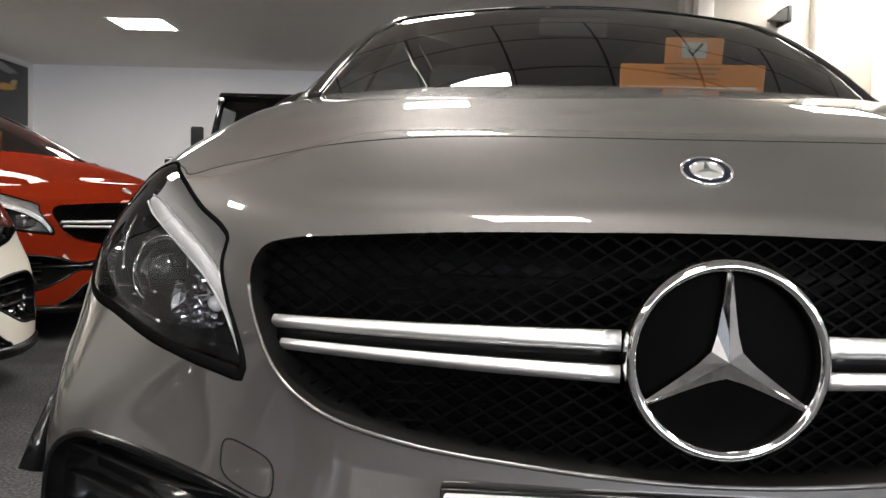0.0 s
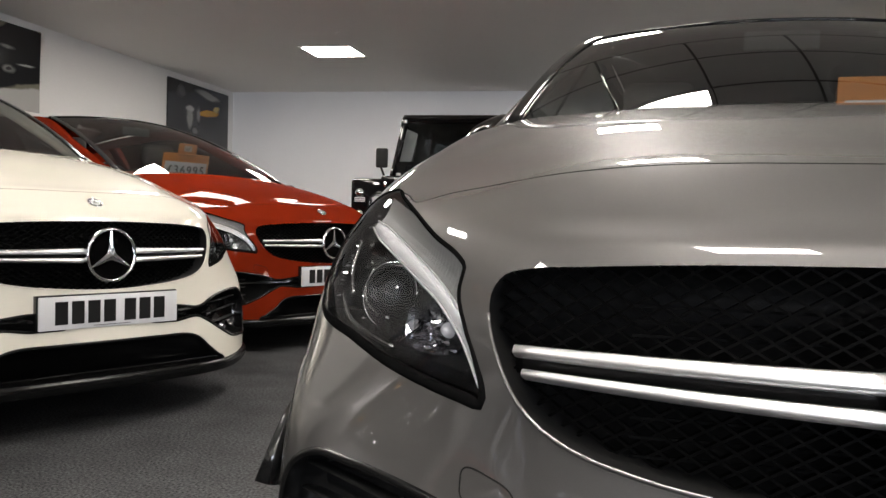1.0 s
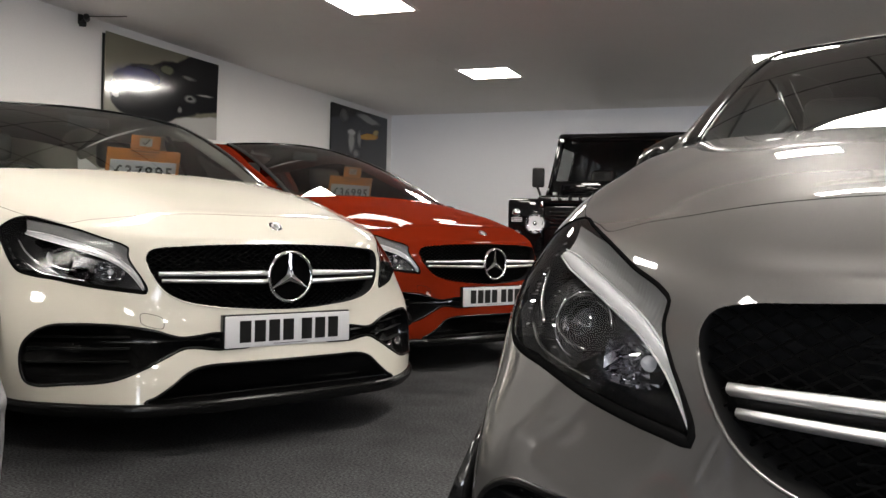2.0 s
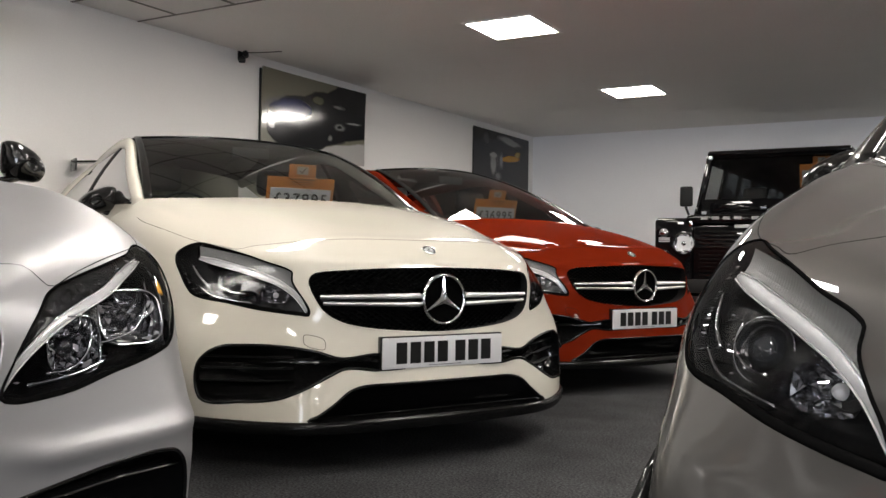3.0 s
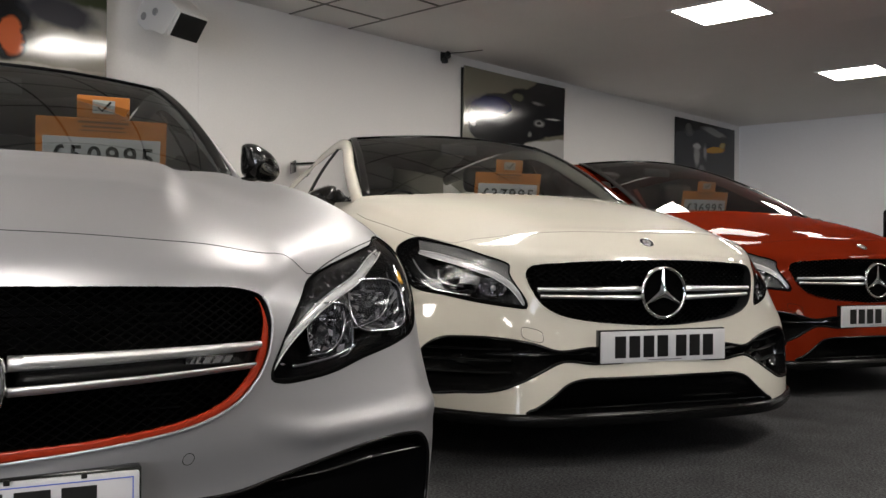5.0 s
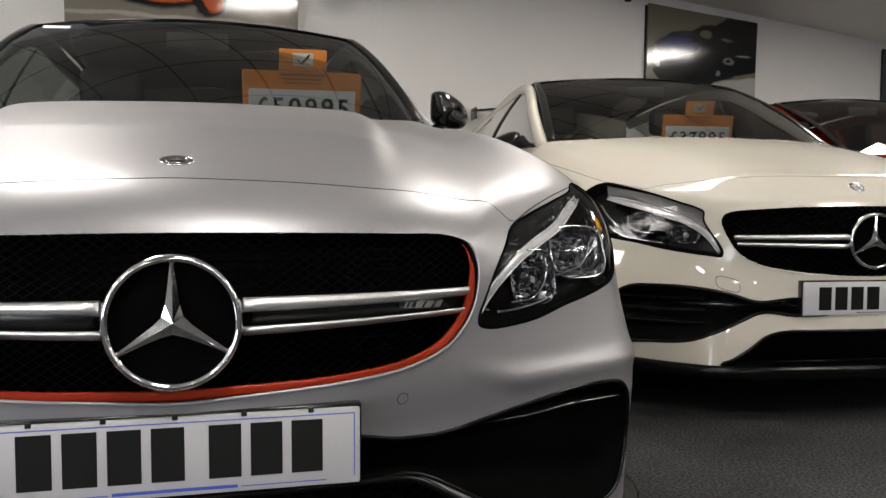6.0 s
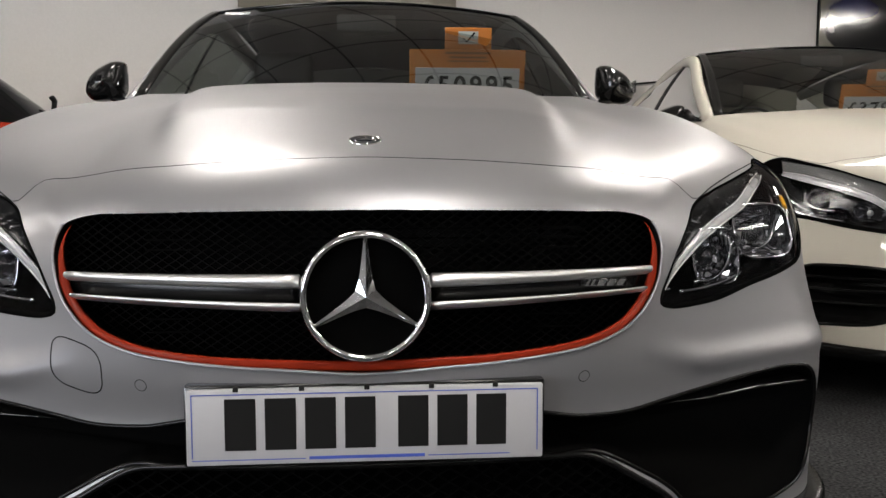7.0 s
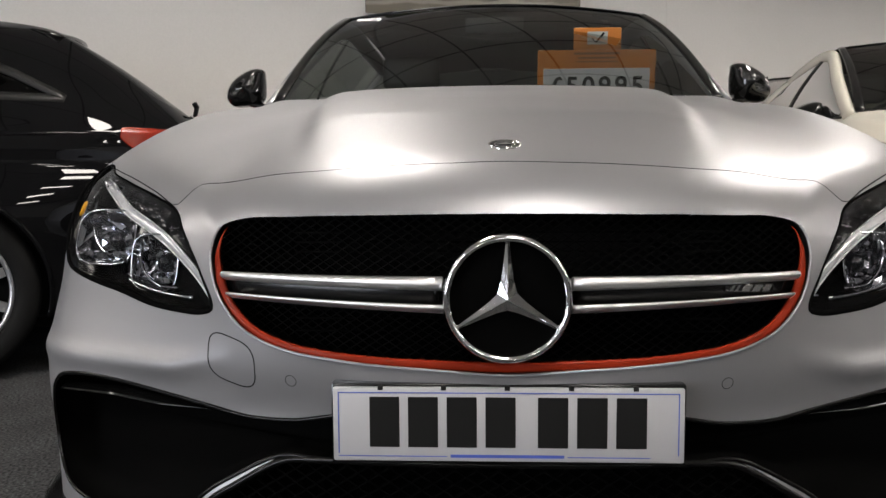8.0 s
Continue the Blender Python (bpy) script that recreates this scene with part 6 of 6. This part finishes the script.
    sc = obj("windscreen", *patch(lambda p, q: np.array(((2 * p - 1) * (0.715 - 0.068 * q), 1.085 + 0.085 * q, 1.375 + 0.44 * q)), 3, 3), SCREEN_CLEAR, r, "flat windscreen", smooth=False)
    sc.visible_shadow = False
    part("screen_rail", box(-0.655, 0.655, 1.14, 1.2, 1.80, 1.845, 0.012), PAINT_BLACK, r)
    bm = box(-0.69, 0.69, 1.12, 3.68, 1.81, 1.88, 0.034, 4)
    part("roof", bm, PAINT_BLACK, r, "black roof")
    part("bumper", box(-0.86, 0.86, -0.16, 0.0, 0.46, 0.58, 0.012), MATT_BLACK, r, "black steel bumper")
    p = part("number_plate", box(-0.35, 0.17, -0.175, -0.165, 0.475, 0.585, 0.003), PLATE, r, "white number plate with black bars")
    for i in range(7):
        part("plate_bar", box(-0.30 + i * 0.062, -0.258 + i * 0.062, -0.1765, -0.175, 0.495, 0.567), INK, p, smooth=False)
    part("cabin_floor", box(-0.8, 0.8, 0.1, 3.68, 0.42, 0.62), DEEP, r, smooth=False)
    part("tail_wall", box(-0.84, 0.84, 3.66, 3.72, 0.5, 1.86), PAINT_BLACK, r, smooth=False)
    part("dashboard", box(-0.66, 0.66, 1.14, 1.5, 1.0, 1.2, 0.03), CABIN, r)
    for x in (-0.38, 0.38):
        st = part("seat", box(x - 0.24, x + 0.24, 2.0, 2.14, 0.7, 1.36, 0.05, 3), SEAT, r, "dark seat")
        part("headrest", box(x - 0.12, x + 0.12, 2.02, 2.12, 1.39, 1.56, 0.03, 3), SEAT, st)


BADGE = material("pale_badge_paint", (0.6, 0.6, 0.6), 0.4)
SCREEN_CLEAR = thin_glass("flat_windscreen_glass", (0.45, 0.47, 0.46))
LAMP_BRIGHT = material("bright_reflector", (0.9, 0.9, 0.89), 0.3, 0.35, bump=0.8, bump_scale=60)
offroader()
price_sign(pose(-1.97, 7.33, 0), 0.39, 1.32, 1.73, "")

# ---- black hatchback seen from behind ----
TAIL_ROWS = [
    [(0, 0.05, 0.25), (0.4, 0.07, 0.25), (0.7, 0.17, 0.25), (0.84, 0.40, 0.25), (0.865, 0.9, 0.22), (0.865, 1.6, 0.2), (0.865, 2.4, 0.2)],
    [(0, -0.02, 0.45), (0.4, 0.0, 0.45), (0.7, 0.11, 0.46), (0.85, 0.34, 0.47), (0.88, 0.9, 0.45), (0.88, 1.6, 0.44), (0.88, 2.4, 0.44)],
    [(0, -0.01, 0.66), (0.4, 0.01, 0.66), (0.7, 0.12, 0.67), (0.85, 0.35, 0.69), (0.885, 0.9, 0.68), (0.885, 1.6, 0.66), (0.885, 2.4, 0.66)],
    [(0, 0.03, 0.86), (0.4, 0.05, 0.86), (0.68, 0.15, 0.87), (0.83, 0.38, 0.885), (0.87, 0.9, 0.88), (0.87, 1.6, 0.86), (0.87, 2.4, 0.85)],
    [(0, 0.09, 0.97), (0.4, 0.11, 0.97), (0.65, 0.20, 0.975), (0.785, 0.42, 0.99), (0.835, 0.9, 1.0), (0.84, 1.6, 0.98), (0.84, 2.4, 0.96)],
    [(0, 0.24, 1.09), (0.4, 0.26, 1.09), (0.60, 0.32, 1.085), (0.725, 0.51, 1.085), (0.775, 0.92, 1.095), (0.785, 1.6, 1.09), (0.785, 2.4, 1.07)],
    [(0, 0.42, 1.22), (0.38, 0.44, 1.22), (0.55, 0.48, 1.21), (0.66, 0.63, 1.195), (0.71, 0.98, 1.205), (0.725, 1.6, 1.21), (0.73, 2.4, 1.2)],
    [(0, 0.60, 1.33), (0.36, 0.615, 1.328), (0.50, 0.65, 1.32), (0.585, 0.77, 1.30), (0.63, 1.05, 1.315), (0.65, 1.6, 1.335), (0.66, 2.4, 1.33)],
    [(0, 0.80, 1.395), (0.33, 0.81, 1.39), (0.44, 0.85, 1.38), (0.50, 0.95, 1.372), (0.54, 1.2, 1.39), (0.56, 1.7, 1.415), (0.57, 2.4, 1.42)],
    [(0, 1.35, 1.43), (0.25, 1.36, 1.43), (0.34, 1.4, 1.427), (0.40, 1.45, 1.425), (0.43, 1.6, 1.428), (0.45, 1.9, 1.435), (0.46, 2.4, 1.44)],
]


def hips(p):
    """A sharp shoulder line below the windows and a soft hip over the wheel."""
    side = np.clip((np.abs(p[:, 0]) - 0.55) / 0.2, 0, 1) * np.sign(p[:, 0])
    q = p.copy()
    q[:, 0] += side * (0.014 * np.exp(-np.abs(p[:, 2] - 0.925) / 0.035) + 0.016 * np.exp(-(((p[:, 2] - 0.60) / 0.12) ** 2) - ((p[:, 1] - 1.1) / 0.55) ** 2) - 0.010 * np.exp(-(((p[:, 2] - 0.80) / 0.05) ** 2)))
    return q


def tail_car():
    r = thing("car", "glossy black hatchback parked with its tail out", "car", pose(-5.06, -0.60, 0, 0, 0, 183))
    sh = Sheet(TAIL_ROWS, hips)
    loops = {"rear_window": sh.loop(mirrored([(0, 0.15, 1.02), (0.35, 0.17, 1.02), (0.56, 0.25, 1.03), (0.60, 0.30, 1.06), (0.53, 0.48, 1.2), (0.46, 0.60, 1.30), (0.3, 0.60, 1.315), (0, 0.58, 1.318)]), 140)}
    for s, nm in ((-1, "a"), (1, "b")):
        loops["lamp" + nm] = sh.loop([(x * s, y, z) for x, y, z in ((0.50, 0.08, 0.895), (0.66, 0.17, 0.905), (0.76, 0.30, 0.91), (0.785, 0.38, 0.912), (0.805, 0.47, 0.907), (0.825, 0.45, 0.885), (0.82, 0.37, 0.835), (0.74, 0.20, 0.80), (0.58, 0.11, 0.81), (0.50, 0.07, 0.84))], 90)
        loops["window" + nm] = sh.loop([(x * s, y, z) for x, y, z in ((0.79, 0.70, 1.055), (0.80, 0.66, 1.065), (0.785, 0.74, 1.12), (0.74, 0.90, 1.19), (0.70, 1.15, 1.25), (0.69, 1.6, 1.275), (0.69, 2.2, 1.275), (0.72, 2.33, 1.25), (0.80, 2.34, 1.06), (0.81, 1.6, 1.06), (0.805, 1.0, 1.06))], 120)
        loops["arch" + nm] = sh.near([(s * 0.88, 1.10 + 0.37 * math.cos(a), 0.33 + 0.37 * math.sin(a)) for a in np.linspace(-0.3, math.pi + 0.3, 60)])
    cut = sh.trim(loops, fu=12, fv=9)
    obj("body_shell", cut[""][0], cut[""][1], PAINT_BLACK, r, "glossy black body", normals=cut[""][2])
    v, f, n = cut["rear_window"]
    obj("rear_window", v, f, DARK_GLASS, r, "dark rear window", normals=n)
    for nm, s in (("a", -1), ("b", 1)):
        v, f, n = cut["window" + nm]
        obj("side_window", v - n * 0.004, f, DARK_GLASS, r, "dark side window", normals=n)
        q = loops["window" + nm]
        obj("window_trim", *sweep(sh.at(q[:, 0], q[:, 1]), (0.022, 0.006), sh.normal(q[:, 0], q[:, 1]), True, 6), WINDOW_EDGE, r, "satin black window edge")
        v, f, n = cut["lamp" + nm]
        la = obj("tail_light", v + n * 0.006, f, RED_LAMP, r, "dark red translucent tail light", normals=n)
        q = loops["lamp" + nm]
        obj("lamp_edge", *sweep(sh.at(q[:, 0], q[:, 1]) + sh.normal(q[:, 0], q[:, 1]) * 0.003, (0.004, 0.005), sh.normal(q[:, 0], q[:, 1]), True, 6), RED_LAMP, la)
        q = loops["arch" + nm]
        P = sh.at(q[:, 0], q[:, 1])
        obj("wheel_arch", *recess(P, (-s, 0, 0), 0.32, 1.0), DEEP, r, "dark wheel arch")
        obj("arch_lip", *sweep(P, (0.01, 0.008), sh.normal(q[:, 0], q[:, 1]), False, 8), PAINT_BLACK, r)
        wheel(r, s * 0.775, 1.10, 0.335, s)
    sp = [(x, 0.63 + 0.10 * (abs(x) / 0.52) ** 2, 1.365 - 0.03 * (abs(x) / 0.52) ** 2) for x in np.linspace(-0.52, 0.52, 25)]
    obj("roof_spoiler", *sweep(sp, (0.065, 0.011), (0, -0.22, 1), False, 10, 3), GLOSS_BLACK, r, "black roof spoiler")
    obj("rear_wiper", *sweep([(0.0, 0.13, 1.0), (0.0, 0.10, 1.03)], (0.02, 0.02), (0, 1, 0)), MATT_BLACK, r, "rear wiper pivot")
    obj("wiper_blade", *sweep([(0.0, 0.09, 1.045), (-0.35, 0.12, 1.06), (-0.44, 0.14, 1.07)], (0.006, 0.012), (0, -1, 0.4)), MATT_BLACK, r, "rear wiper blade")
    obj("antenna_fin", *patch(lambda a, b: np.array(((0.5 - abs(a - 0.5)) * 0.03 * (1 - b), 1.25 + a * 0.17 * (1 - 0.45 * b), 1.425 + 0.06 * b)), 7, 6), GLOSS_BLACK, r, "shark-fin antenna")
    part("underbody", box(-0.82, 0.82, 0.12, 3.4, 0.18, 0.85), DEEP, r, smooth=False)
    obj("front_part", *patch(lambda a, b: np.array(((2 * a - 1) * 0.865 * (1 - 0.25 * b * b), 2.4 + 1.5 * b, 0.9 - 0.1 * b)), 9, 9), PAINT_BLACK, r, "black bonnet")
    for s in (-1, 1):
        obj("front_flank", *patch(lambda a, b: np.array((s * 0.87 * (1 - 0.25 * a * a), 2.4 + 1.5 * a, 0.2 + b * (0.7 - 0.1 * a))), 9, 5), PAINT_BLACK, r)
        wheel(r, s * 0.755, 3.05, 0.335, s)
    obj("screen", *patch(lambda a, b: np.array(((2 * a - 1) * (0.80 - 0.22 * b), 3.1 - 0.7 * b, 0.89 + 0.54 * b)), 9, 6), DARK_GLASS, r, "dark windscreen")
    part("seat_row", box(-0.6, 0.6, 0.75, 0.95, 0.8, 1.15, 0.05), SEAT, r, "dark rear seats")


tail_car()
# orange cable on the floor by the red car
cb = thing("cable", "coiled orange cable lying on the carpet", "cable", pose(-2.12, 5.75, 0))
obj("coil", *sweep(spline([(0.16 * math.cos(a) * (1 + 0.1 * math.sin(3 * a)), 0.10 * math.sin(a), 0.008 + 0.004 * (a / 3.0)) for a in np.linspace(0, 18, 60)], 160), (0.006, 0.006), (0, 0, 1), sides=6), RED_TRIM, cb)
